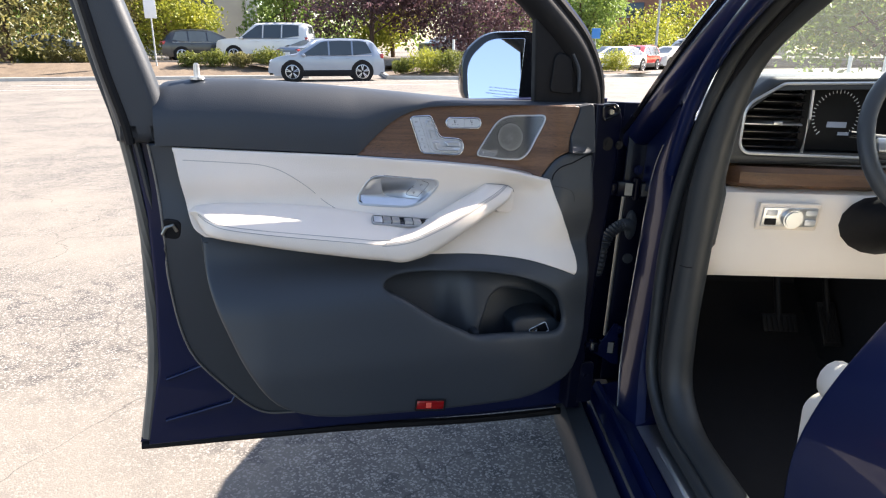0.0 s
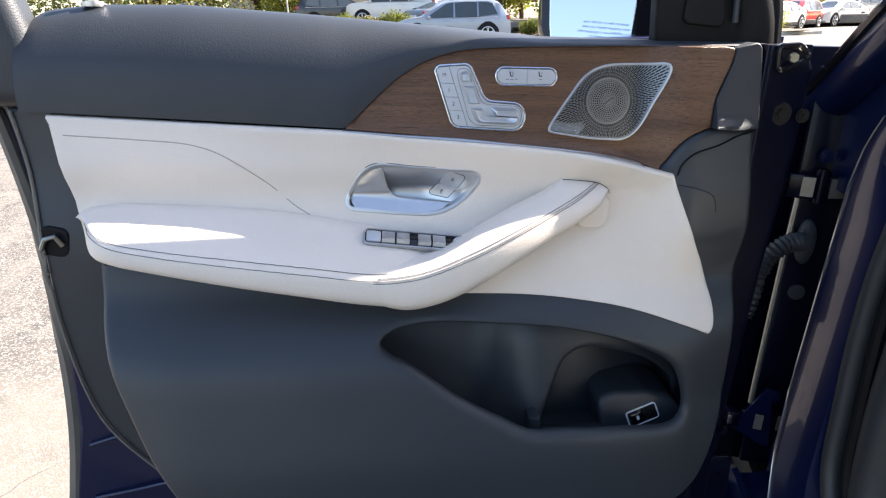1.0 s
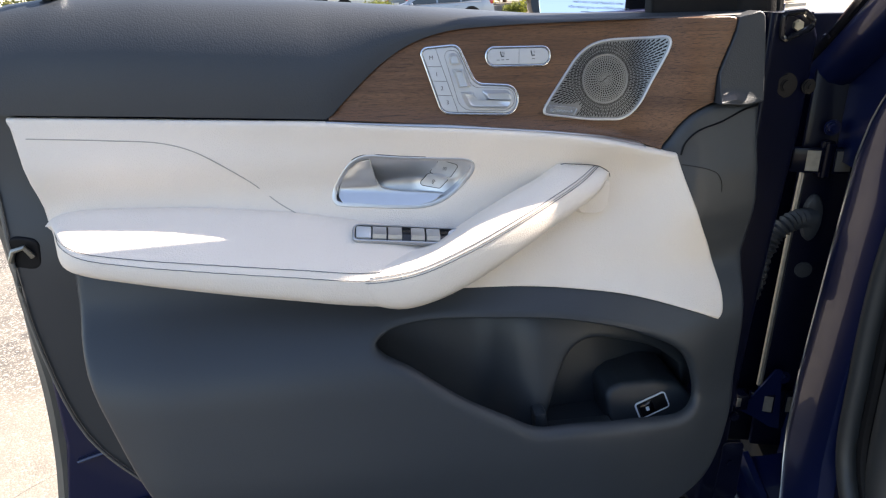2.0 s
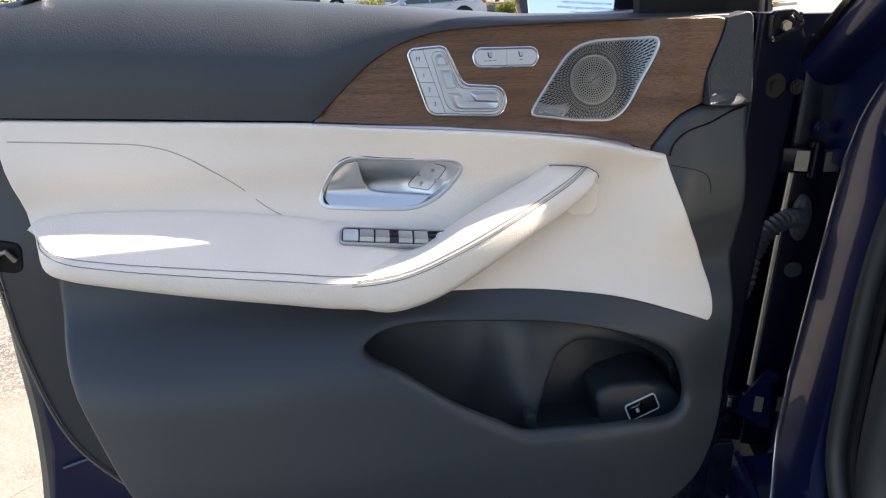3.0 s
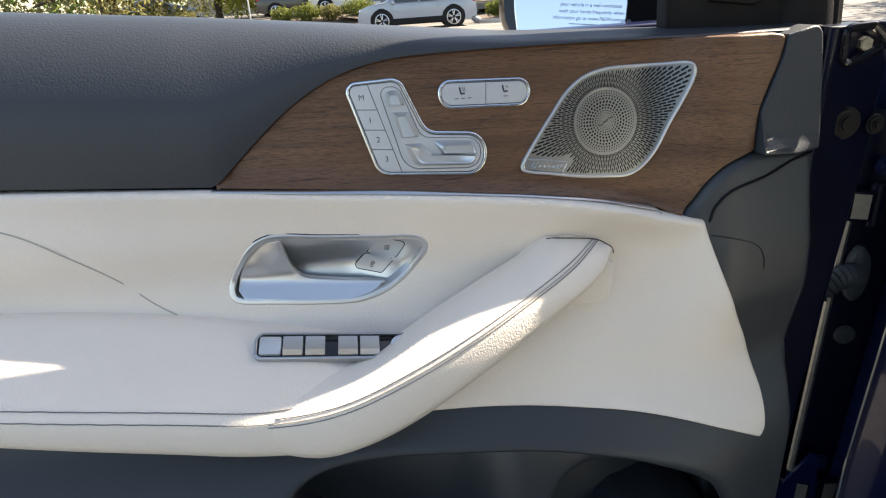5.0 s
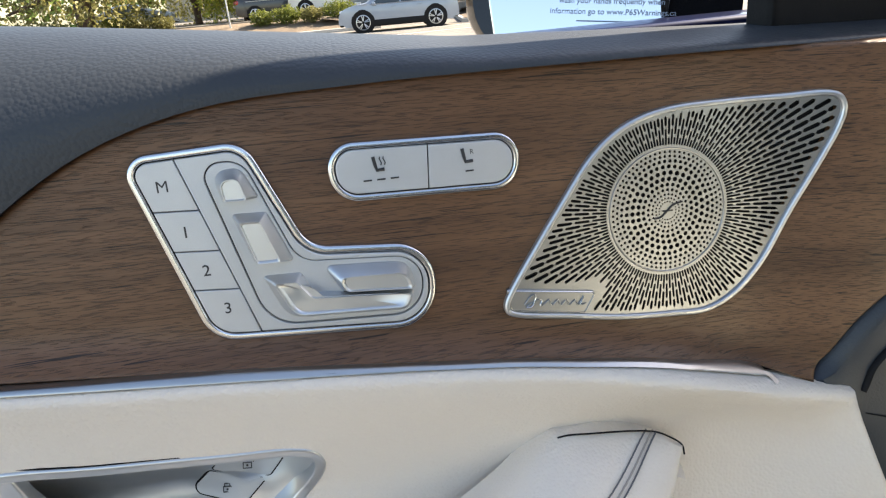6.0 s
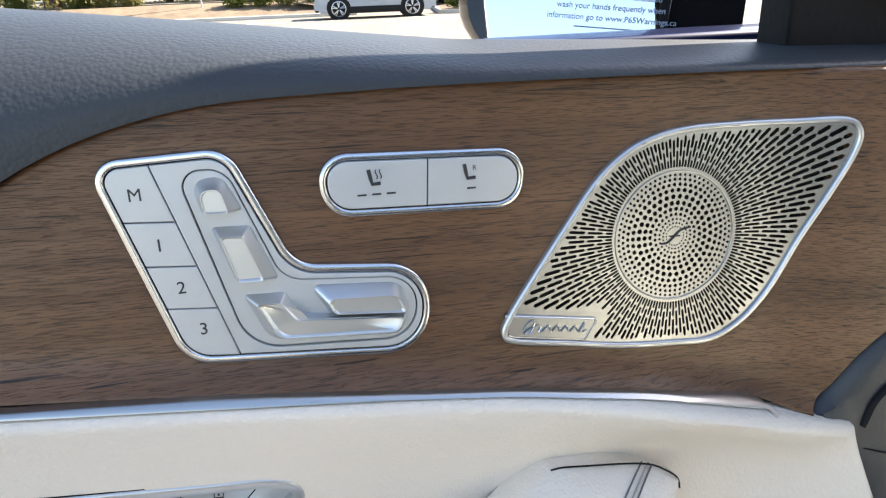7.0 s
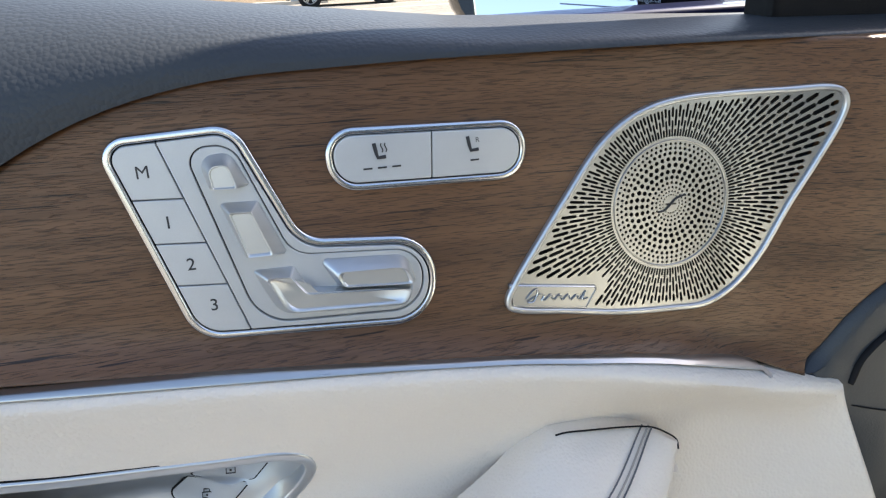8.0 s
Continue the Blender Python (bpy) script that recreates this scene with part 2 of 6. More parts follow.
def curve_through(pts, n=8, closed=False):
    """A smooth line through the points (any dimension), n steps from each to the next."""
    p = np.array(pts, float)
    k = len(p)
    out = []
    for i in range(k if closed else k - 1):
        if closed:
            a, b, c, d = p[(i - 1) % k], p[i], p[(i + 1) % k], p[(i + 2) % k]
        else:
            a, b, c, d = p[max(i - 1, 0)], p[i], p[i + 1], p[min(i + 2, k - 1)]
        t01, t12, t23 = (max(np.linalg.norm(v), 1e-6) ** 0.5 for v in (b - a, c - b, d - c))
        m1 = (c - b) if t01 < 2e-3 else (c - b + t12 * ((b - a) / t01 - (c - a) / (t01 + t12)))
        m2 = (c - b) if t23 < 2e-3 else (c - b + t12 * ((d - c) / t23 - (d - b) / (t12 + t23)))
        for s in range(n):
            u = s / n
            out.append((2 * u**3 - 3 * u**2 + 1) * b + (u**3 - 2 * u**2 + u) * m1 + (-2 * u**3 + 3 * u**2) * c + (u**3 - u**2) * m2)
    if not closed:
        out.append(p[-1])
    return np.array(out)


def rounded(corners, seg=6):
    """A closed outline from corners (x, z, radius)."""
    pts, k = [], len(corners)
    for i in range(k):
        p = Vector(corners[i][:2])
        a, b = Vector(corners[i - 1][:2]) - p, Vector(corners[(i + 1) % k][:2]) - p
        r = corners[i][2]
        if r <= 0:
            pts.append(tuple(p))
            continue
        half = a.angle(b) / 2
        cut = min(r / math.tan(half), a.length * 0.48, b.length * 0.48)
        p1, p2 = p + a.normalized() * cut, p + b.normalized() * cut
        mid = p + (a.normalized() + b.normalized()).normalized() * (cut / math.cos(half))
        v1, v2 = p1 - mid, p2 - mid
        turn = math.atan2(v1.x * v2.y - v1.y * v2.x, v1.dot(v2))
        for s in range(seg + 1):
            c, d = math.cos(turn * s / seg), math.sin(turn * s / seg)
            pts.append((mid.x + v1.x * c - v1.y * d, mid.y + v1.x * d + v1.y * c))
    return np.array(pts)


def ccw(p):
    p = np.asarray(p, float)
    area = np.sum(p[:, 0] * np.roll(p[:, 1], -1) - np.roll(p[:, 0], -1) * p[:, 1])
    return p if area > 0 else p[::-1]


def inset(p, d):
    """The closed outline p moved inwards by d."""
    t = np.roll(p, -1, 0) - np.roll(p, 1, 0)
    t /= np.maximum(np.linalg.norm(t, axis=1, keepdims=True), 1e-9)
    return p + np.stack([-t[:, 1], t[:, 0]], 1) * d


def inside(p, q):
    """Which of the points q lie inside the outline p."""
    x, y = q[:, 0, None], q[:, 1, None]
    a, b = np.asarray(p), np.roll(p, -1, 0)
    dy = np.where(b[:, 1] == a[:, 1], 1e-12, b[:, 1] - a[:, 1])
    hit = ((a[:, 1] > y) != (b[:, 1] > y)) & (x < (b[:, 0] - a[:, 0]) * (y - a[:, 1]) / dy + a[:, 0])
    return hit.sum(1) % 2 == 1


PANEL_Z = np.linspace(0.30, 1.45, 231)
PANEL_Y = np.interp(PANEL_Z, [.36, .40, .45, .5, .6, .72, .8, .84, .872, .905, .93, 1.0, 1.07, 1.13, 1.2, 1.25, 1.35],
                    [-.09, -.115, -.14, -.15, -.155, -.14, -.118, -.108, -.092, -.058, -.047, -.03, -.012, 0, .012, .019, .03])
PANEL_Y = np.convolve(np.pad(PANEL_Y, 6, mode="edge"), np.hanning(15)[1:-1] / np.hanning(15).sum(), "valid")


def ramp(a, b, x):
    u = np.clip((np.asarray(x, float) - a) / (b - a), 0, 1)
    return u * u * (3 - 2 * u)


def base_y(x, z):
    """The broad face of the door: how far back it stands at x along the door and height z."""
    low = np.clip((1.05 - np.asarray(z)) / 0.3, 0, 1)
    return 0.003 + np.interp(z, PANEL_Z, PANEL_Y) + ramp(-.05, .3, x) * 0.10 * low + ramp(.1, .3, x) * 0.02 + ramp(.55, .8, -np.asarray(x)) * 0.05 * low



def panel_y(x, z):
    """The face of the trim: the broad face, hollowed round the handle and rolled out over the metal strip."""
    x, z = np.asarray(x, float), np.asarray(z, float)
    hollow = np.interp(z, [.85, .90, .93, .96, .99, 1.01, 1.05, 1.075, 1.092], [-.016, -.014, -.004, 0, .010, .017, .018, .006, 0])
    over = z - np.interp(x, [-.72, -.356, -.196, -.051, .005, .064], [1.160, 1.134, 1.120, 1.104, 1.094, 1.077])
    lip = np.where(over > 0, ramp(.014, 0, over), ramp(-.030, 0, over)) * (.009 + .009 * ramp(-.1, .05, x)) * ramp(-.62, -.34, x) * (1 - ramp(.055, .10, x))
    return base_y(x, z) + hollow * (1 - ramp(.05, .12, x) * ramp(.95, 1.0, z)) - lip - .020 * ramp(.03, .13, x) * ramp(.9, 1.0, z)


def flat(y):
    return lambda x, z: np.zeros_like(np.asarray(x, float)) + y


def plate(outline, lift=0.0, depth=0.006, bevel=0.0015, step=0.02, holes=(), hole_depth=0.006, hole_bevel=0.001, surf=panel_y, rings=4):
    """A piece of trim over an outline in x and z, on a curved face, with rolled edges and a skirt; holes go through."""
    bm = bmesh.new()
    o = ccw(outline)

    def ring(p, w):
        y = surf(p[:, 0], p[:, 1]) - w
        return [bm.verts.new((a, b, c)) for (a, c), b in zip(p, y)]

    def join(r1, r2):
        for i in range(len(r1)):
            j = (i + 1) % len(r1)
            bm.faces.new((r1[i], r1[j], r2[j], r2[i]))

    last = ring(o, lift - depth)
    for i in range(rings + 1):
        a = math.pi / 2 * i / rings
        cur = ring(inset(o, bevel * (1 - math.cos(a))), lift - bevel + bevel * math.sin(a))
        join(last, cur)
        last = cur
    top = inset(o, bevel * 1.6)
    cur = ring(top, lift)
    join(last, cur)
    loops, tops = [ccw(h) for h in holes], [top]
    for h in loops:
        last = ring(h, lift - hole_depth)
        for i in range(rings + 1):
            a = math.pi / 2 * i / rings
            nxt = ring(inset(h, -hole_bevel * (1 - math.cos(a))), lift - hole_bevel + hole_bevel * math.sin(a))
            join(nxt, last)
            last = nxt
        outer = inset(h, -hole_bevel * 1.6)
        nxt = ring(outer, lift)
        join(nxt, last)
        tops.append(outer)
    lo, hi = top.min(0), top.max(0)
    gx, gz = np.meshgrid(np.arange(lo[0], hi[0], step), np.arange(lo[1], hi[1], step))
    grid = np.stack([gx.ravel(), gz.ravel()], 1)
    ok = inside(inset(top, step * 0.3), grid)
    for h in tops[1:]:
        ok &= ~inside(inset(h, -step * 0.3), grid)
    pts, edges = [], []
    for loop in tops:
        k = len(pts)
        pts += [Vector(q) for q in loop]
        edges += [(k + i, k + (i + 1) % len(loop)) for i in range(len(loop))]
    pts += [Vector(q) for q in grid[ok]]
    v, e, f, *_ = delaunay_2d_cdt(pts, edges, [], 0, 1e-7)
    v = np.array([tuple(q) for q in v])
    cen = np.array([v[list(t)].mean(0) for t in f])
    keep = inside(top, cen)
    for h in tops[1:]:
        keep &= ~inside(h, cen)
    ys = surf(v[:, 0], v[:, 1]) - lift
    vs = [bm.verts.new((a, b, c)) for (a, c), b in zip(v, ys)]
    for t, k in zip(f, keep):
        if k:
            bm.faces.new([vs[i] for i in t])
    bmesh.ops.remove_doubles(bm, verts=bm.verts, dist=1e-6)
    bmesh.ops.delete(bm, geom=[q for q in bm.verts if not q.link_faces], context="VERTS")
    bmesh.ops.recalc_face_normals(bm, faces=bm.faces)
    return bm


def tube(path, radius, sides=8, closed=False, flatten=1.0, up=(0, 0, 1), taper=None):
    """A round or oval bar along a line of 3D points."""
    bm = bmesh.new()
    p = np.array(path, float)
    k = len(p)
    rows = []
    for i in range(k):
        t = p[(i + 1) % k] - p[i - 1] if closed else p[min(i + 1, k - 1)] - p[max(i - 1, 0)]
        t = Vector(t).normalized()
        a = t.cross(Vector(up))
        if a.length < 1e-4:
            a = t.cross(Vector((1, 0, 0)))
        a.normalize()
        b = a.cross(t)
        r = radius * (taper[i] if taper is not None else 1)
        rows.append([bm.verts.new(Vector(p[i]) + a * math.cos(q) * r + b * math.sin(q) * r * flatten) for q in (2 * math.pi * s / sides for s in range(sides))])
    for i in range(k if closed else k - 1):
        r1, r2 = rows[i], rows[(i + 1) % k]
        for s in range(sides):
            bm.faces.new((r1[s], r1[(s + 1) % sides], r2[(s + 1) % sides], r2[s]))
    if not closed:
        bm.faces.new(rows[0][::-1]), bm.faces.new(rows[-1])
    bmesh.ops.recalc_face_normals(bm, faces=bm.faces)
    return bm


def loft(sections, cap=True, closed=True):
    """A skin over rows of points, each row a closed section."""
    bm = bmesh.new()
    rows = [[bm.verts.new(q) for q in s] for s in sections]
    n = len(rows[0])
    for r1, r2 in zip(rows, rows[1:]):
        for s in range(n if closed else n - 1):
            bm.faces.new((r1[s], r1[(s + 1) % n], r2[(s + 1) % n], r2[s]))
    if cap:
        bm.faces.new(rows[0][::-1]), bm.faces.new(rows[-1])
    bmesh.ops.recalc_face_normals(bm, faces=bm.faces)
    return bm


def block(size, at=(0, 0, 0), bevel=0.004, m=None, seg=2):
    bm = bmesh.new()
    bmesh.ops.create_cube(bm, size=1)
    bmesh.ops.scale(bm, vec=size, verts=bm.verts)
    if bevel:
        bmesh.ops.bevel(bm, geom=list(bm.edges), offset=min(bevel, min(size) * 0.45), segments=seg, affect="EDGES", profile=0.5)
    bmesh.ops.transform(bm, matrix=Matrix.Translation(at) @ (m or Matrix()), verts=bm.verts)
    return bm


def disc(radius, depth, m, sides=24, bevel=0.0):
    bm = bmesh.new()
    bmesh.ops.create_cone(bm, cap_ends=True, segments=sides, radius1=radius, radius2=radius, depth=depth)
    if bevel:
        bmesh.ops.bevel(bm, geom=[e for e in bm.edges if len(e.link_faces) == 2 and any(len(f.verts) > 4 for f in e.link_faces)], offset=bevel, segments=2, affect="EDGES")
    bmesh.ops.transform(bm, matrix=m, verts=bm.verts)
    return bm


def merge(*bms):
    out = bmesh.new()
    for b in bms:
        me = bpy.data.meshes.new("tmp")
        b.to_mesh(me)
        b.free()
        out.from_mesh(me)
        bpy.data.meshes.remove(me)
    return out


def lettering(text, size, m, depth=0.0002, shear=0.0, bold=0.0):
    """Printed characters as a thin mesh, standing in x and z after m."""
    cu = bpy.data.curves.new("print", "FONT")
    cu.body, cu.size, cu.extrude, cu.align_x, cu.align_y, cu.shear = text, size, depth, "CENTER", "CENTER", shear
    cu.offset = bold
    ob = new("print", cu)
    me = bpy.data.meshes.new_from_object(ob.evaluated_get(bpy.context.evaluated_depsgraph_get()))
    bpy.data.objects.remove(ob)
    bpy.data.curves.remove(cu)
    bm = bmesh.new()
    bm.from_mesh(me)
    bpy.data.meshes.remove(me)
    bmesh.ops.transform(bm, matrix=m @ pose(0, 0, 0, 90, 0, 0), verts=bm.verts)
    return bm


def on_panel(x, z, w=0.0, turn=0.0, lean=None):
    """A pose on the door's face, its x along the door, its -y towards the cabin."""
    s = float(panel_y(x, z + 0.005) - panel_y(x, z - 0.005)) / 0.01 if lean is None else lean
    return Matrix.Translation((x, float(panel_y(x, z)) - w, z)) @ Matrix.Rotation(-math.atan(s), 4, "X") @ Matrix.Rotation(radians(turn), 4, "Y")
# ---------------------------------------------------------------- the open front door
door = thing("car_door", "dark blue open car door trimmed in beige leather and walnut", "car door", CAR)

# painted shell: outer skin, inner frame, folded lower edge
EDGE = curve_through([(-.907, 1.62), (-.876, 1.421), (-.860, 1.294), (-.821, 1.144), (-.804, 1.0), (-.804, .845), (-.814, .65), (-.855, .430)], 5)
skin = np.vstack([EDGE[5:], [(-.40, .408), (0.0, .380), (.27, .370), (.285, .50), (.295, 1.0), (.312, 1.25), (.20, 1.25), (-.3, 1.235), (-.80, 1.24)]])
part("outer_skin", plate(skin, surf=flat(0.128), depth=0.035, bevel=0.004, step=0.1), M["blue"], door, "glossy dark blue outer skin")
inner = np.array([(-.804, 1.22), (-.780, 1.0), (-.780, .845), (-.790, .65), (-.828, .455), (-.40, .440), (.0, .420), (.24, .415), (.25, .60), (.265, 1.0), (.288, 1.238), (.20, 1.238)])
part("inner_frame", plate(inner, surf=flat(0.073), depth=0.045, bevel=0.006, step=0.1), M["inner"], door, "dark blue inner panel of the door")
lip = [(-.845, .090, .448), (-.40, .082, .430), (0.0, .075, .402), (.25, .075, .392)]
part("lower_seal", tube(curve_through(lip, 8), 0.010, 8), M["black"], door, "black rubber seal along the lower edge")
seal = [(-.832, .040, 1.33), (-.806, .070, 1.16), (-.790, .085, 1.0), (-.790, .090, .842), (-.800, .090, .645), (-.828, .090, .47)]
part("edge_seal", tube(curve_through(seal, 8), 0.012, 8, flatten=1.0, taper=np.linspace(.7, 1.35, 41)), M["paleseal"], door, "black rubber weatherstrip down the edge, its sunlit tone in the colour")
part("seal_lip", tube(curve_through([(x + .022, y - .004, z) for x, y, z in seal], 8), 0.007, 8), M["plastic"], door, "grey lip of the weatherstrip")
for a, b in (((-.775, .640), (-.695, .668)), ((-.785, .535), (-.64, .566))):
    part("pressed_rib", tube([(a[0], .071, a[1] - .018), ((a[0] + b[0]) / 2, .068, (a[1] + b[1]) / 2 - .018), (b[0], .068, b[1] - .018), (b[0] + .012, .071, b[1] + .004)], 0.006, 8, flatten=0.6), M["blue"], door)

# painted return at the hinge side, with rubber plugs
back = part("hinge_return", plate(np.array([(.215, .44), (.262, .43), (.264, .65), (.272, .80), (.282, .93), (.296, 1.08), (.300, 1.21), (.282, 1.243), (.215, 1.243)]), surf=lambda x, z: 0.012 + 0.2 * (np.asarray(x) - .215), depth=0.045, bevel=0.008, step=0.05), M["jamb"], door, "painted edge of the door at its hinges, darkened blue")
for x, z, r in ((.257, 1.150, .0165), (.291, 1.147, .010)):
    part("plug", merge(disc(r, .006, Matrix.Translation((x, .021, z)) @ pose(0, 0, 0, 90), 20, .002), disc(r * .55, .010, Matrix.Translation((x, .020, z)) @ pose(0, 0, 0, 90), 16, .002)), M["black"], back, "black rubber plug")
part("mirror_bracket", tube([(x, .014, z) for x, z in rounded([(.236, 1.207, .006), (.284, 1.226, .010), (.262, 1.243, .006), (.234, 1.241, .006)], 4)], .004, 8, closed=True, up=(0, -1, 0)), M["gloss"], back)
part("bolt", disc(.007, .012, Matrix.Translation((.258, .019, 1.226)) @ pose(0, 0, 0, 90), 6, .001), M["bolt"], back)
part("check_plate", plate(rounded([(.246, .452, .006), (.290, .450, .006), (.288, .568, .012), (.250, .570, .008)], 4), surf=flat(.016), depth=.006, bevel=.0015, step=.05), M["jamb"], back)
for x, z in ((.268, .527), (.262, .62)):
    part("bolt", disc(.008, .010, Matrix.Translation((x, .019, z)) @ pose(0, 0, 0, 90), 12, .002), M["jamb"], back)

# window frame: rear post, roof rail, front post and the mirror triangle
post_out = [(-.806, 1.160), (-.812, 1.20), (-.835, 1.294), (-.86, 1.42), (-.895, 1.60), (-.905, 1.68), (-.86, 1.725)]
post_in = [(-.712, 1.160), (-.716, 1.20), (-.738, 1.2935), (-.778, 1.423), (-.82, 1.57), (-.826, 1.635), (-.80, 1.67)]
part("window_post", plate(np.vstack([curve_through(post_out, 4), curve_through(post_in, 4)[::-1]]), surf=flat(0.020), depth=0.045, bevel=0.022, step=0.1, rings=6), M["dark"], door, "dark grey trimmed rear post of the window frame")
part("frame_flange", plate(np.vstack([curve_through([(x - .012, z) for x, z in post_out], 4), curve_through([(x + .03, z) for x, z in post_out], 4)[::-1]]), surf=flat(0.062), depth=0.03, bevel=0.003, step=0.1), M["plastic"], door, "dark flange of the window frame")
part("post_seal", tube(curve_through([(x + .018, .022, z) for x, z in post_out], 4), 0.009, 8), M["black"], door)
rail = curve_through([(-.88, .055, 1.70), (-.80, .055, 1.715), (-.5, .055, 1.715), (-.25, .06, 1.66), (-.02, .065, 1.545), (.10, .068, 1.455), (.185, .07, 1.37), (.225, .07, 1.29), (.235, .07, 1.22)], 6)
part("roof_rail", tube(rail + np.array([-.008, 0, -.010]), 0.030, 12, flatten=1.15), M["black"], door, "dark frame rail arching over the window")
part("rail_seal", tube([(x + .016, y - .012, z + .014) for x, y, z in rail], 0.010, 8), M["black"], door)
part("rail_flange", tube([(x + .024, y + .012, z + .022) for x, y, z in rail], 0.012, 8), M["blue"], door, "painted blue outer edge of the frame")
sail = rounded([(.076, 1.235, .0), (.225, 1.235, .01), (.205, 1.325, .03), (.115, 1.435, .02), (.062, 1.47, .01)])
tri = part("mirror_triangle", plate(sail, surf=flat(0.055), depth=0.02, bevel=0.004, step=0.05), M["black"], door, "dark plastic triangle inside the mirror foot")
part("tweeter_cover", plate(rounded([(.110, 1.268, .01), (.172, 1.262, .01), (.160, 1.345, .02), (.118, 1.362, .02)]), surf=flat(0.055), lift=0.006, depth=0.007, bevel=0.003, step=0.03), M["black"], tri)
part("triangle_rib", tube(curve_through([(.160, .047, 1.355), (.178, .047, 1.32), (.183, .047, 1.27)], 6), 0.004, 8), M["plastic"], tri)

# door mirror beyond the window
MC = np.array([.068, 1.30])
shape = rounded([(-.100, -.075, .04), (-.100, .045, .10), (-.04, .098, .09), (.075, .105, .02), (.095, .02, .02), (.085, -.085, .02), (.0, -.092, .03)])
secs = [[(x * sc + (1 - sc) * .02 + MC[0], .25 + y + (.18 * z - .31 * x if y < .03 else 0), z * sc + MC[1]) for x, z in shape] for sc, y in ((1.0, -.012), (1.02, .0), (1.0, .04), (.90, .09), (.70, .125), (.35, .145))]
mirror = part("door_mirror", loft(secs), M["gloss"], door, "gloss black door mirror with lines of print on its glass")
note_o = rounded([(-.086, -.083, .012), (.030, -.086, .0), (.052, .088, .004), (-.035, .084, .06), (-.089, .030, .08), (-.089, -.04, .03)], 10)
glass = part("mirror_glass", plate(note_o + MC, surf=lambda x, z: .232 + .22 * (np.asarray(z) - 1.30) - .35 * (np.asarray(x) - MC[0]), depth=0.004, bevel=0.001, step=0.05), M["mirror"], mirror, "bright mirror glass with lines of grey print")


def NOTE(x, z):
    """A pose on the mirror glass."""
    return Matrix.Translation((MC[0] + x, .2312 + .22 * z - .35 * x, MC[1] + z)) @ Matrix.Rotation(radians(-19.3), 4, "Z") @ Matrix.Rotation(radians(-11.7), 4, "X") @ Matrix.Rotation(radians(4), 4, "Y")


# Print laid on the mirror glass in place of the sticker on the window.
for k, line in enumerate(("your vehicle in a well-ventilated", "wash your hands frequently when", "information go to www.P65Warnings.ca")):
    part("notice_line", lettering(line, 0.0056, NOTE(-.004, -.036 - k * .0075)), M["text"], glass)
for k in range(2):
    part("notice_line", block((.066, .0004, .0007), (0, 0, 0), 0, NOTE(.002 + k * .0004, -.058 - k * .0074)), M["text"], glass)
part("mirror_foot", tube([(.13, .245, 1.215), (.15, .17, 1.21), (.15, .09, 1.235)], 0.022, 10, flatten=0.7), M["gloss"], mirror)

# dark leather roll under the window
WOOD_TOP = curve_through([(-0.3477, 1.1373), (-0.3120, 1.1717), (-0.2757, 1.2020), (-0.2404, 1.2215), (-0.1986, 1.2332), (-0.1360, 1.2375), (-0.0295, 1.2395), (0.0744, 1.2403), (0.1492, 1.2411)], 8)
xs = np.linspace(-.742, .226, 110)
zb = np.where(xs < -.3477, np.interp(xs, [-.742, -.7134, -.5582, -.3477], [1.1600, 1.1585, 1.1500, 1.1372]), np.interp(xs, WOOD_TOP[:, 0], WOOD_TOP[:, 1]))
zt = np.interp(xs, [-.742, -.72, -.66, -.549, -.379, -.26, -.175, -.08, .08, .226], [1.262, 1.276, 1.283, 1.284, 1.273, 1.264, 1.257, 1.249, 1.2455, 1.2445])
secs = []
for x, b, t in zip(xs, zb, zt):
    y0 = float(base_y(x, b)) - 0.006
    back = 0.052 + 0.035 * float(ramp(1.13, 1.30, t + (t - b) * .2))
    row = [(x, y0 + 0.03, b)]
    for s in range(13):
        a = math.pi / 2 * s / 12
        row.append((x, y0 + (back - y0) * (1 - math.cos(a)) ** 1.15, b + (t - b) * math.sin(a) ** 0.92))
    row += [(x, back + .02, t - .001), (x, back + .05, t - .008), (x, back + .055, t - .03)]
    secs.append(row)
part("upper_trim", loft(secs, cap=True), M["dark"], door, "dark grained leather roll along the window sill")
part("lock_pin", merge(disc(.006, .030, Matrix.Translation((-.66, .072, 1.298)), 12, .002), disc(.015, .006, Matrix.Translation((-.66, .070, 1.284)), 16, .002)), M["silver"], door, "pale lock pin in a small collar")
end_cover = rounded([(.1408, 1.1372, .0), (.1439, 1.1732, 0), (.1655, 1.2216, .004), (.1690, 1.2390, .0), (.2060, 1.2480, .010), (.2100, 1.2, 0), (.2115, 1.1345, .003), (.1809, 1.1330, 0)], 5)


def end_face(x, z):
    """The end cover: upright above, curling out towards the cabin at its foot."""
    return panel_y(x, z) - .014 * ramp(1.152, 1.134, z) * (1 - ramp(.160, .200, x))


part("end_cover", plate(end_cover, lift=0.003, depth=0.05, bevel=0.0018, step=0.005, surf=end_face), M["dark"], door, "dark end cover beside the walnut")

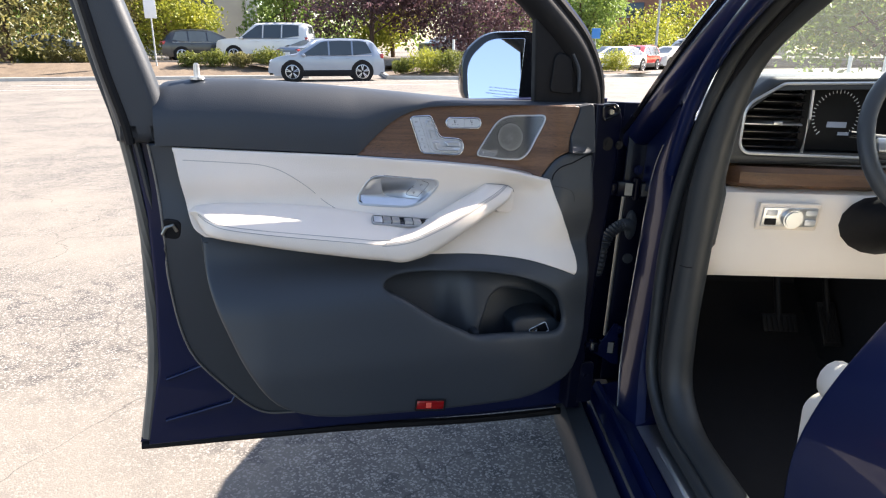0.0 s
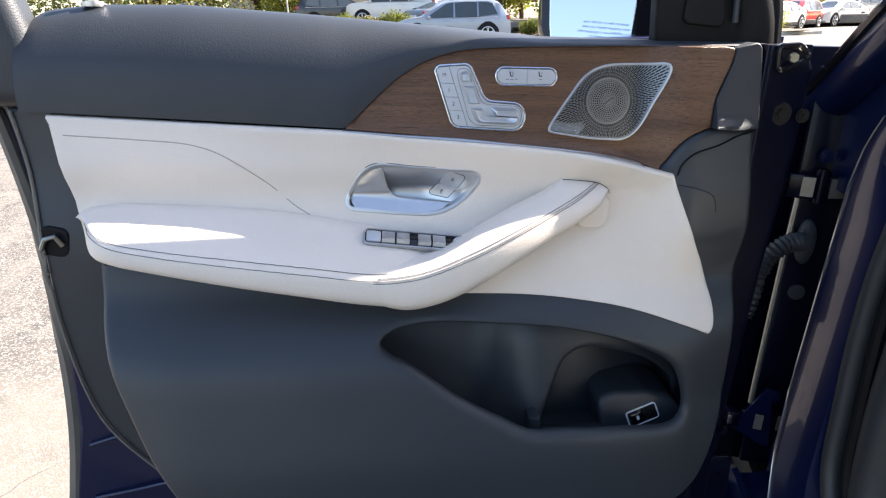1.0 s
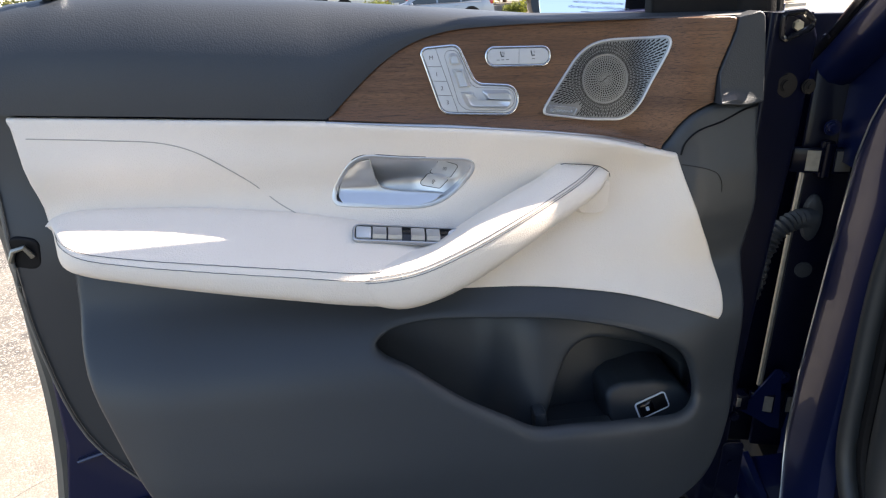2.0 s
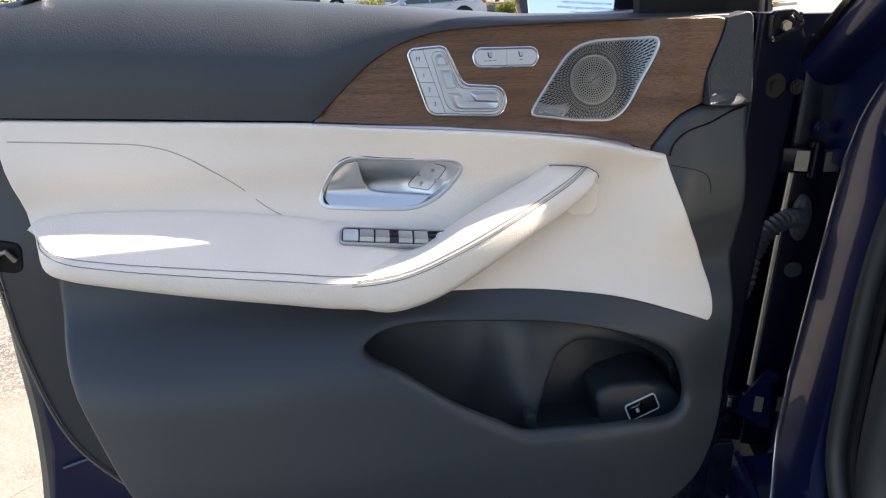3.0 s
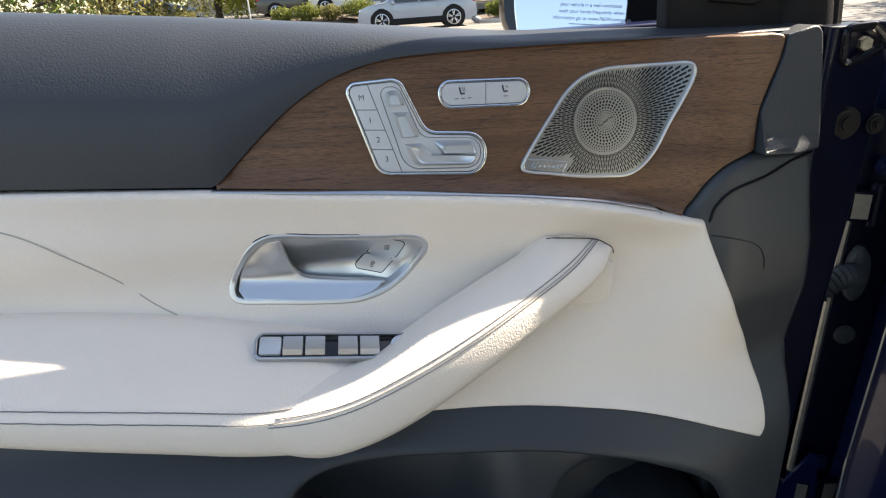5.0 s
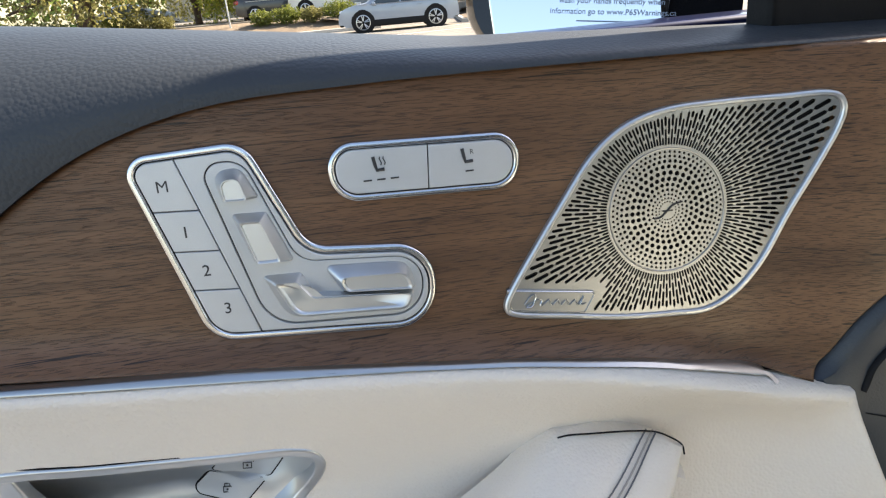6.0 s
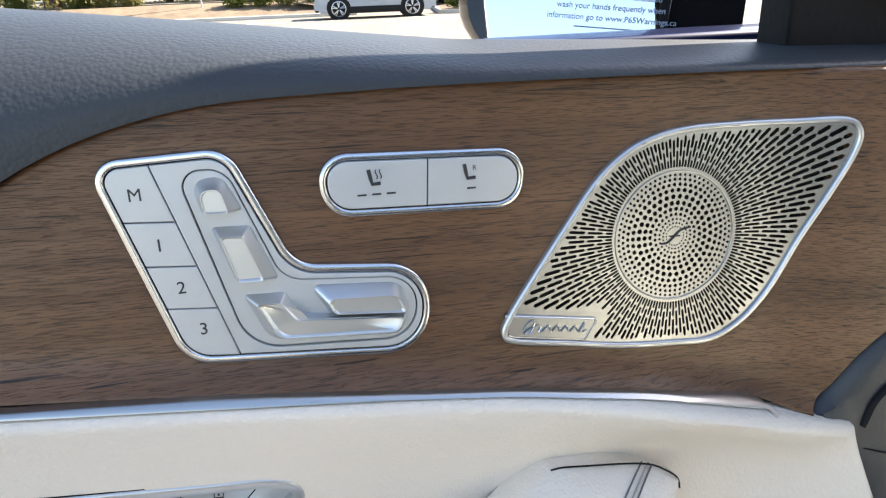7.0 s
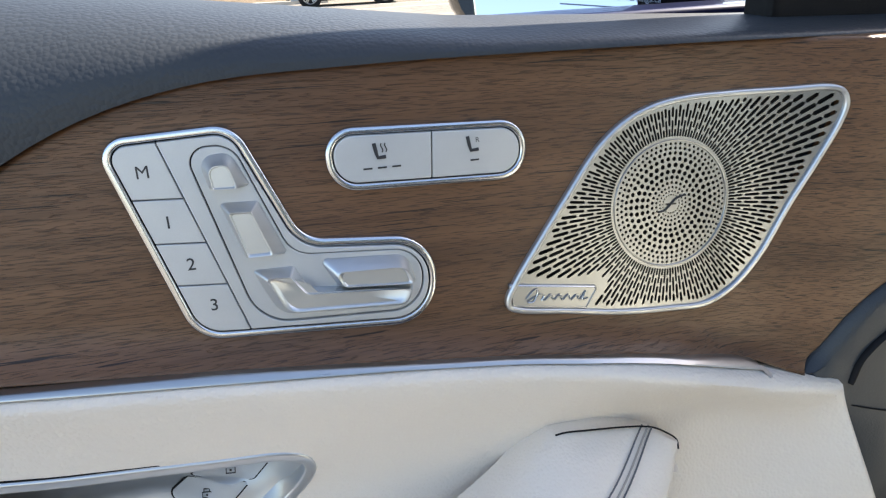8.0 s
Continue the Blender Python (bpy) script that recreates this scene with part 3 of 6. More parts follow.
# outlines shared by openings and the fittings in them
SPK = ccw(curve_through([(0.0755, 1.2201), (0.0806, 1.2181), (0.0831, 1.2126), (0.0815, 1.2042), (0.0736, 1.1871), (0.0624, 1.1663), (0.0489, 1.1400), (0.0361, 1.1258), (0.0216, 1.1192), (0.0029, 1.1192), (-.024, 1.1209), (-.0511, 1.1251), (-.0745, 1.1287), (-.0792, 1.1310), (-.0800, 1.1352), (-.077, 1.1419),
                         (-0.0641, 1.1611), (-0.0514, 1.1790), (-0.0363, 1.1990), (-0.0231, 1.2096), (-0.0098, 1.2151), (0.0062, 1.2179), (0.0281, 1.2186), (0.0544, 1.2192)], 5, closed=True))
DISH = ccw(curve_through([(-.3513, 1.0445), (-.3420, 1.0640), (-.3260, 1.0852), (-.3092, 1.0927), (-.2639, 1.0889), (-.2104, 1.0844), (-.1822, 1.0819), (-.1719, 1.0770), (-.1692, 1.0670), (-.1788, 1.0499), (-.2053, 1.0291), (-.2339, 1.0202), (-.2754, 1.0213), (-.3114, 1.0247), (-.3459, 1.0293), (-.3510, 1.0350)], 5, closed=True))

# walnut veneer
wood_o = np.vstack([WOOD_TOP[WOOD_TOP[:, 0] < .150], curve_through([(.1560, 1.2408), (.1665, 1.2375), (.1640, 1.2216), (.1520, 1.1945), (.1432, 1.1732), (.1395, 1.1385)], 6), curve_through([(.1395, 1.1385), (.1120, 1.1268), (.0949, 1.1115), (.0819, 1.0940), (.0708, 1.0816)], 6)[1:],
                    curve_through([(0.0434, 1.0914), (-0.0045, 1.1014), (-0.0563, 1.1086), (-0.1096, 1.1143), (-0.1957, 1.1235), (-0.2743, 1.1303), (-0.3476, 1.1365)], 6)])
part("walnut_panel", plate(wood_o, lift=0.0005, depth=0.012, bevel=0.002, step=0.008, holes=[inset(SPK, .0015)], hole_depth=0.008, hole_bevel=0.0003), M["wood"], door, "open-pored walnut veneer panel")
strip_top = curve_through([(-0.3513, 1.1382), (-0.2744, 1.1321), (-0.2363, 1.1295), (-0.1957, 1.1264), (-0.1094, 1.1173), (-0.0559, 1.1116), (-0.0035, 1.1041), (0.0390, 1.0953), (0.0471, 1.0920), (0.0497, 1.0880)], 6)
strip_top[:, 1] -= .0021
strip_bot = curve_through([(0.0471, 1.0885), (-0.0047, 1.1006), (-0.0564, 1.1077), (-0.1098, 1.1134), (-0.1964, 1.1210), (-0.2749, 1.1273), (-0.3508, 1.1338)], 6)
strip = part("chrome_strip", plate(np.vstack([strip_top, strip_bot]), lift=0.0036, depth=0.014, bevel=0.0009, step=0.02), M["strip"], door, "satin metal strip below the walnut")

# beige leather field
bei = np.vstack([curve_through([(-0.3474, 1.1347), (-0.2749, 1.1273), (-0.1964, 1.1210), (-0.1098, 1.1130), (-0.0564, 1.1070), (-0.0049, 1.0996), (0.0495, 1.0870)], 5), [(0.0906, 1.0772)],
                 curve_through([(0.0924, 1.0755), (0.1065, 1.0349), (0.1241, 0.9939), (.1560, .9300), (.1650, .8900), (.1610, .8640), (.1560, .8580)], 5)[0:],
                 curve_through([(0.1515, 0.8561), (0.1127, 0.8733), (0.0304, 0.9008), (-0.0447, 0.9141), (-0.1176, 0.9212), (-0.1904, 0.9239)], 5),
                 [(-0.2999, 0.9270), (-0.4496, 0.9458), (-0.6013, 0.9707)], curve_through([(-0.6630, 0.9780), (-0.6839, 0.9958), (-0.6978, 1.0610), (-0.7123, 1.1553)], 5), [(-0.5559, 1.1460)]])
part("beige_field", plate(bei, lift=0.005, depth=0.012, bevel=0.004, step=0.014, holes=[inset(DISH, .003)], hole_depth=0.02, hole_bevel=0.001), M["beige"], door, "beige leather field of the door trim")
part("leather_seam", tube([(x, float(panel_y(x, z)) - .0048, z) for x, z in curve_through([(-0.6941, 1.1312), (-0.6060, 1.1249), (-0.5429, 1.1183), (-0.5049, 1.1051), (-0.4565, 1.0722), (-0.4207, 1.0390), (-0.3951, 1.0218)], 8)], 0.0008, 6), M["crease"], door, "pinched seam in the leather")

# lower trim with the map pocket
POCKET = curve_through([(-0.3089, 0.8731), (-0.2941, 0.8840), (-0.2516, 0.8914), (-0.1523, 0.8881), (-0.0510, 0.8792), (0.0242, 0.8608), (0.0893, 0.8258), (0.1133, 0.7882), (0.1207, 0.7451), (0.1035, 0.7316), (0.0160, 0.7472), (-0.0621, 0.7542), (-0.1134, 0.7556), (-0.1487, 0.7721), (-0.2038, 0.8005), (-0.2698, 0.8459), (-0.3028, 0.8636)], 5, closed=True)
low_o = np.vstack([curve_through([(-0.6715, 0.9822), (-0.6627, 0.9004), (-0.6322, 0.8107), (-0.5931, 0.7247), (-0.5423, 0.6550), (-0.4610, 0.6193), (-0.2998, 0.6039), (-0.0368, 0.5972), (0.0880, 0.6015), (0.1509, 0.6171), (0.1812, 0.6533), (0.2009, 0.7247), (0.2060, 0.8598), (0.2187, 0.9663), (0.2097, 1.0657), (0.2076, 1.1329)], 5),
                   curve_through([(.2000, 1.1335), (.1406, 1.1350), (.1125, 1.1255), (.0958, 1.1103), (.0829, 1.0930), (.0719, 1.0806)], 5), [(.088, 1.035), (.086, .965), (-.1, .955), (-.3, .95), (-.6, .985)]])
# Black tube draws the soft shadow of the fold as a line.
part("arch_fold_shade", tube([(x, float(panel_y(x, z)) - .0006, z) for x, z in curve_through([(.0975, 1.0742), (.1024, 1.0889), (.1177, 1.1034), (.1521, 1.1139), (.1831, 1.1262), (.205, 1.1310)], 6)], .0022, 8, flatten=.5), M["black"], door, "black line for the shadow in the trim's moulded fold")
low = part("lower_trim", plate(low_o, lift=0.0, depth=0.085, bevel=0.008, step=0.011, holes=[POCKET], hole_depth=0.014, hole_bevel=0.011), M["plastic"], door, "dark moulded lower trim with a map pocket")
cup = np.vstack([curve_through([(-.0860, .6950), (-.0752, .7375), (-.0612, .7742), (-.0422, .8103), (-.0148, .8228), (.0374, .8117), (.0956, .7850), (.1424, .7452)], 5), [(.150, .70), (.02, .690)]])
part("pocket_back", plate(inset(ccw(POCKET), -0.055), surf=lambda x, z: panel_y(x, z) + .080 + .045 * ramp(-.09, -.17, x), depth=0.004, bevel=0.001, step=0.02, holes=[cup], hole_depth=0.075, hole_bevel=0.010), M["plastic"], low, "dark back wall of the map pocket")
part("bottle_recess", plate(inset(ccw(cup), -.012), lift=-0.150, depth=0.004, bevel=0.001, step=0.03), M["plastic"], low, "deep shaded bottle recess")
part("pocket_floor", block((.26, .060, .012), (-.115, float(panel_y(-.115, .72)) + .068, .700), .004), M["plastic"], low)
ledge = rounded([(.020, .670, .004), (.0105, .738, .018), (.0348, .7475, .020), (.0855, .7475, .03), (.1240, .7385, .020), (.148, .7150, .02), (.145, .670, .01)])
part("switch_ledge", plate(ledge, surf=lambda x, z: -.054 + .35 * (np.asarray(z) - .714), depth=0.09, bevel=0.007, step=0.012), M["plastic"], low, "raised ledge carrying the tailgate switch")
SW = Matrix.Translation((.0795, -.0550, .7140)) @ Matrix.Rotation(radians(-19), 4, "X") @ Matrix.Rotation(radians(-19), 4, "Y")
part("switch_frame", tube([SW @ Vector((x, -.001, z)) for x, z in rounded([(-.0235, -.0115, .004), (.0235, -.0115, .004), (.0235, .0115, .004), (-.0235, .0115, .004)])], 0.0014, 8, closed=True, up=(0, -1, 0)), M["paper"], low, "bright frame of the tailgate switch")
part("switch_well", block((.046, .004, .022), (0, 0, 0), .001, SW), M["black"], low)
part("tailgate_switch", block((.024, .006, .019), (0, 0, 0), .002, SW @ Matrix.Translation((-.009, -.001, 0)) @ Matrix.Rotation(radians(10), 4, "Z")), M["gloss"], low, "black rocker with a small white sign")
part("switch_sign", block((.0045, .0004, .006), (0, 0, 0), 0, SW @ Matrix.Translation((-.009, -.0048, 0))), M["paper"], low)
part("pocket_web", block((.018, .03, .060), (-.093, float(panel_y(-.112, .77)) + .062, .715), .006, Matrix.Rotation(radians(-6), 4, "Y")), M["plastic"], low)
RED = on_panel(-.222, .617, 0.001, 7)
red = part("reflector", block((.062, .006, .020), (0, 0, 0), .003, RED), M["red"], door, "red courtesy reflector low on the trim")
# A brighter red block stands in for the reflector's glint.
part("reflector_glint", block((.012, .003, .012), (0, 0, 0), .001, RED @ Matrix.Translation((-.004, -.003, 0))), M["redglint"], red, "glint on the reflector, put into a brighter red")
part("reflector_rim", tube([RED @ Vector((x, -.0025, z)) for x, z in rounded([(-.033, -.012, .003), (.033, -.012, .003), (.033, .012, .003), (-.033, .012, .003)])], .002, 6, closed=True, up=(0, -1, 0)), M["black"], red)
part("trim_joint", tube([(x, float(panel_y(x, z)) - .0004, z) for x, z in curve_through([(.099, 1.062), (.123, 1.058), (.146, 1.049), (.154, 1.036), (.1555, 1.024)], 6)], 0.0004, 6), M["black"], door)

# end strip, lock and screws at the free edge
strip_o = np.vstack([curve_through([(-.757, 1.161), (-.750, 1.10), (-.742, 1.0), (-.740, .879), (-.712, .725), (-.655, .640), (-.575, .560), (-.50, .545)], 5), [(-.45, .60), (-.55, .66), (-.62, .80), (-.65, .97), (-.685, 1.06), (-.706, 1.161)]])
end = part("end_strip", plate(strip_o, surf=lambda x, z: 0.012 - 0.022 * ramp(1.10, .98, z), lift=0.0, depth=0.03, bevel=0.004, step=0.03), M["plastic"], door, "dark plastic strip along the closing edge")
part("trim_seal", tube([(x + .001, .010 - .0225 * float(ramp(1.10, .98, z)), z) for x, z in curve_through([(-.757, 1.161), (-.750, 1.10), (-.742, 1.0), (-.740, .879), (-.712, .725), (-.655, .640), (-.575, .560), (-.50, .547)], 5)], .0022, 8), M["paleseal"], end, "thin pale weatherstrip round the trim")
# Thin pale tube stands in for the highlight along the trim's edge.
part("panel_edge_highlight", tube([(x + .0015, float(panel_y(x, z)) + .007, z + .0005) for x, z in low_o[:26]], .0016, 8), M["paleseal"], end, "pale line for the highlight on the lower trim's edge")
latch = part("door_latch", plate(rounded([(-.748, .975, .012), (-.710, .970, .012), (-.706, 1.010, .012), (-.742, 1.018, .012)]), surf=flat(0.0), lift=0.010, depth=0.02, bevel=0.003, step=0.05), M["black"], door, "black latch opening with a steel catch")
part("catch", tube([(-.743, -.012, .985), (-.735, -.016, 1.0), (-.722, -.016, 1.004), (-.716, -.012, .99)], .0035, 8), M["bolt"], latch)
# armrest and grab handle


def skin_between(back, front, low, n=5, deep=0.0, round_to=0.010):
    """Sections between a back edge, a front top edge and a front low edge, as (x, y, z) rows; soft corners."""
    B, S, L = (curve_through(q, n) for q in (back, front, low))
    rows = []
    for b, s, l in zip(B, S, L):
        under = np.array([(b[0] + l[0]) / 2, max(b[1], l[1] + .02) + deep, l[2] + 0.012])
        full = min(1.0, max(0.0, (b[1] - s[1]) / .03))
        prof = [np.array([b[0], b[1] + .026 + deep, b[2] - .004]), b, b * .65 + s * .35 + np.array([0, 0, .0035 * full]), b * .3 + s * .7 + np.array([0, 0, .0045 * full]), s,
                s * .6 + l * .4 + np.array([0, -.004, 0]), l * .85 + s * .15 + np.array([0, -.003, 0]), l + np.array([0, .012, -.003]), under]
        q = curve_through(prof, 3)
        rows.append([tuple(v) for v in q])
    return rows


def at_panel(pts, w):
    return [(x, float(base_y(x, z)) - (w[i] if isinstance(w, (list, tuple)) else w), z) for i, (x, z) in enumerate(pts)]


B = at_panel([(-.690, 1.030), (-.678, 1.040), (-.646, 1.044), (-.589, 1.043), (-.492, 1.037), (-.393, 1.025), (-.325, 1.012), (-.27, 1.001), (-.215, .985), (-.18, .975)], 0.003)
S = at_panel([(-.672, 1.030), (-.652, 1.023), (-.627, 1.015), (-.57, 1.005), (-.481, .992), (-.39, .980), (-.327, .972), (-.289, .970), (-.25, .966), (-.215, .970)], [.02, .055, .070, .075, .075, .075, .075, .070, .060, .045])
L = at_panel([(-.674, 1.010), (-.654, .995), (-.629, .990), (-.576, .980), (-.487, .962), (-.394, .946), (-.331, .936), (-.279, .930), (-.238, .935), (-.205, .948)], [.015, .05, .062, .066, .066, .066, .066, .060, .05, .035])
arm_rows = skin_between(B, S, L)
arm = part("armrest", loft(arm_rows), M["beige"], door, "padded beige leather armrest with twin stitching")
B = at_panel([(-.400, .985), (-.320, .984), (-.266, .984), (-.2275, .9912), (-.1658, 1.0215), (-.1211, 1.0422), (-.0856, 1.0552), (-.0690, 1.0640), (-.0580, 1.0690)], [.030, .034, .036, .033, .030, .025, .015, .008, .0025])
S = at_panel([(-.400, .965), (-.345, .966), (-.289, .9695), (-.2496, .976), (-.1954, .9946), (-.1459, 1.0141), (-.1006, 1.0315), (-.0450, 1.0520), (-.0100, 1.0635)], [.060, .070, .077, .078, .076, .069, .056, .032, .0025])
L = at_panel([(-.400, .955), (-.345, .944), (-.279, .928), (-.2384, .9328), (-.1968, .9468), (-.1389, .9752), (-.0855, 1.0025), (-.0110, 1.0385), (.0058, 1.0545)], [.045, .058, .066, .066, .064, .057, .046, .022, .0050])
grab_rows = skin_between(B, S, L, deep=-.004)
grab = part("grab_handle", loft(grab_rows), M["beige"], door, "beige leather grab handle rising from the armrest")
part("end_seam", tube(at_panel(curve_through([(-.0590, 1.0684), (-.0540, 1.0688), (-.0440, 1.0680), (-.0100, 1.0638), (-.0008, 1.0592), (.0050, 1.0545), (.0060, 1.0495)], 5), .0042), .00045, 6), M["black"], grab)
part("handle_foot", loft([[(x, float(base_y(-.02, 1.04)) - w, z) for x, z in rounded([(-.040 + d, 1.004 + d, .010), (.003 - d, 1.001 + d, .014), (.006 - d, 1.048, .008), (-.045 + d, 1.044, .008)])] for w, d in ((-.024, -.003), (.004, .0), (.013, .003))]), M["beige"], door, "moulded foot under the handle's end")


def sewn(rows, k, u, lo, hi):
    """A row of stitches along a skin, between its lines k and k + 1."""
    line = np.array([np.array(r[k]) * (1 - u) + np.array(r[k + 1]) * u for r in rows if lo <= r[12][0] <= hi])
    line = curve_through(line, 5)
    s = np.cumsum(np.r_[0, np.linalg.norm(np.diff(line, axis=0), axis=1)])
    line[:, 1] -= .0005
    line[:, 2] += .0004 + .0002 * np.sin(s * 2 * math.pi / .0045)
    return line


for k, u in ((11, .28), (12, .62)):
    part("stitch_line", tube(sewn(grab_rows, k, u, -.400, 1), 0.00042, 6), M["seam"], grab, "dark grey stitching")
    part("stitch_line", tube(sewn(arm_rows, k, u, -1, -.290), 0.00042, 6), M["seam"], arm, "dark grey stitching")
part("piping_seam", tube(sewn(grab_rows, 12, .05, -.348, 1), 0.0005, 6), M["crease"], grab)

# window switches in the armrest
WS = Matrix.Translation((-.258, float(base_y(-.26, 1.004)) - .026, .9995)) @ Matrix.Rotation(radians(6.5), 4, "Y") @ Matrix.Rotation(radians(-58), 4, "X")
wsw = part("window_switch_unit", plate(rounded([(-.071, -.013, .006), (.071, -.013, .004), (.071, .013, .004), (-.071, .013, .008)], 5), surf=flat(0.0), lift=.003, depth=.006, bevel=.0012, step=.05, holes=[ccw(rounded([(-.0685, -.0108, .005), (.069, -.0108, .003), (.069, .0108, .003), (-.0685, .0108, .006)], 5))], hole_depth=.004, hole_bevel=.0006), M["strip"], door, "silver window and mirror switches set into the armrest")
wsw.matrix_basis = WS
part("switch_tray", block((.137, .003, .021), (0, .001, 0), .001), M["gloss"], wsw, "gloss black tray")
part("child_lock", block((.019, .005, .018), (-.0575, -.0015, 0), .0025), M["button"], wsw)
for x in (-.029, .018):
    for dx in (-.0095, .0095):
        part("window_button", loft([[(x + dx + u, y, z) for y, z in ((.001, -.0095), (-.0035, -.0095), (-.0075, -.0060), (-.0052, .0005), (-.0040, .0085), (.001, .0095))] for u in (-.0083, -.0075, .0075, .0083)]), M["silver"], wsw, "satin rocker")
part("mirror_dial", disc(.009, .006, Matrix.Translation((.055, -.002, 0)) @ pose(0, 0, 0, 90), 20, .001), M["button"], wsw)

# inner door handle in its dish


def dish_floor(x, z):
    """Deep behind the lever and under the lock buttons, rising to the bezel at its pointed end."""
    return panel_y(x, z) + .002 + (ramp(-.172, -.192, x) * .007 + ramp(-.205, -.245, x) * .011) * ramp(1.090, 1.050, z)


handle = part("handle_unit", plate(inset(DISH, .004), depth=0.003, bevel=0.0008, step=0.006, surf=dish_floor), M["silver"], door, "satin silver inner door handle with lock buttons")
part("handle_bezel", plate(DISH, lift=0.0058, depth=0.006, bevel=0.0016, step=0.008, holes=[inset(DISH, .0056)], hole_depth=0.026, hole_bevel=0.0012), M["silver"], handle, "bright bezel around the handle dish")
part("bezel_gap", tube([(x, float(panel_y(x, z)) - .0043, z) for x, z in inset(DISH, -.0003)], .0006, 6, closed=True, up=(0, -1, 0)), M["black"], handle)
lev = np.vstack([curve_through([(-.3444, 1.0391), (-.3413, 1.0530), (-.3301, 1.0730), (-.3165, 1.0832), (-.3023, 1.0864)], 5), curve_through([(-.3005, 1.0850), (-.2974, 1.0709), (-.2938, 1.0561), (-.2884, 1.0476), (-.2797, 1.0441), (-.2542, 1.0402), (-.2098, 1.0352)], 5), curve_through([(-.2107, 1.0335), (-.2233, 1.0269), (-.2393, 1.0236), (-.2750, 1.0247), (-.3386, 1.0319)], 5)])


def lever_face(x, z):
    """A broad root that runs out into a grip, its lower half turned up to the light."""
    z = np.asarray(z)
    mid = 1.0391 - .093 * (np.asarray(x) + .273)
    return panel_y(x, z) + .001 - .55 * np.clip(mid - z, 0, .02) - .10 * np.clip(z - mid, 0, .03) + .010 * ramp(-.300, -.335, x) * ramp(1.055, 1.085, z)


part("pull_lever", plate(inset(ccw(lev), .0004), lift=0.0, depth=0.007, bevel=0.0012, step=0.003, surf=lever_face), M["silver"], handle, "satin silver pull lever")
for k, o in enumerate(([(-0.2400, 1.0424, 0.0035), (-0.2269, 1.0586, 0.002), (-0.1994, 1.0518, 0.002), (-0.2128, 1.0388, 0.004)], [(-0.2258, 1.0599, 0.002), (-0.2143, 1.0798, 0.0025), (-0.1879, 1.0702, 0.0045), (-0.1983, 1.0528, 0.002)])):
    out = rounded(o, 5)
    b = part("lock_button", plate(inset(ccw(out), .0004), lift=0.0006, depth=0.003, bevel=0.0003, step=0.008, surf=dish_floor), M["button"], handle)
    part("button_gap", tube([(x, float(dish_floor(x, z)) + .0002, z) for x, z in out], .0006, 6, closed=True, up=(0, -1, 0)), M["black"], b)
    c = (-0.2204, 1.047) if k == 0 else (-0.2066, 1.0671)
    q = Matrix.Translation((c[0], float(dish_floor(*c)) - .0008, c[1])) @ Matrix.Rotation(radians(6), 4, "Y")
    part("lock_sign", merge(tube([q @ Vector((x, -.0002, z)) for x, z in ((-.0019, -.0026), (.0019, -.0026), (.0019, .0008), (-.0019, .0008))], .00034, 5, closed=True, up=(0, -1, 0)), block((.0009, .0002, .0011), (0, 0, 0), 0, q @ Matrix.Translation((0, -.0003, -.0009))),
                            tube([q @ Vector((x + (.0016 if k else 0), -.0002, z)) for x, z in ((-.0013, .001), (-.0012, .0027), (.0012, .0027), (.0013, .001))], .00034, 5, up=(0, -1, 0))), M["print"], b)

# seat adjuster panel
SEAT = ccw(rounded([(-.2352, 1.2158, .009), (-.1850, 1.2186, .013), (-.1640, 1.1722, .014), (-.1094, 1.1680, .019), (-.1120, 1.1300, .019), (-.2096, 1.1360, .016)], 10))
seat_sw = part("seat_switch", plate(inset(SEAT, .0024), lift=0.0012, depth=0.004, bevel=0.0004, step=0.02), M["black"], door, "silver seat adjuster shaped like a seat, with memory keys M, 1, 2 and 3")
part("rim", plate(SEAT, lift=0.0030, depth=0.006, bevel=0.0012, step=0.05, holes=[inset(SEAT, .0030)], hole_depth=0.005, hole_bevel=0.0008), M["chrome"], seat_sw, "polished rim")
body = inset(SEAT, .0036)


def cut(poly, a, b, keep_left=True, margin=0.00025):
    """The part of an outline on one side of the line from a to b."""
    a, b = np.array(a), np.array(b)
    d = (b - a) / np.linalg.norm(b - a)
    nrm = np.array([-d[1], d[0]]) * (1 if keep_left else -1)
    out = []
    for p, q in zip(poly, np.roll(poly, -1, 0)):
        u, v = (p - a) @ nrm - margin, (q - a) @ nrm - margin
        if u >= 0:
            out.append(p)
        if (u > 0) != (v > 0):
            out.append(p + (q - p) * u / (u - v))
    return np.array(out)


DIV = ((-.2135, 1.2150), (-.1878, 1.1360))
left = cut(body, *DIV, keep_left=False)
right = cut(body, *DIV, keep_left=True)
WELL = ccw(rounded([(-.2045, 1.2108, .010), (-.1865, 1.2113, .010), (-.1690, 1.1668, .012), (-.1152, 1.1634, .0135), (-.1176, 1.1370, .0135), (-.1850, 1.1398, .018)], 10))
part("adjuster_plate", plate(right, lift=0.0030, depth=0.004, bevel=0.0004, step=0.01, holes=[WELL], hole_depth=0.003, hole_bevel=0.0003), M["button"], seat_sw, "satin plate round the adjusters")
part("adjuster_bed", plate(inset(WELL, .0005), lift=0.0024, depth=0.003, bevel=0.0004, step=0.01), M["button"], seat_sw)
rows = [((-.2262, 1.1932), (-.2066, 1.1924)), ((-.2210, 1.1762), (-.2008, 1.1750)), ((-.2158, 1.1593), (-.1950, 1.1579))]
cells, rest = [], left
for a, b in rows:
    cells.append(cut(rest, a, b, keep_left=True))
    rest = cut(rest, a, b, keep_left=False)
cells.append(rest)
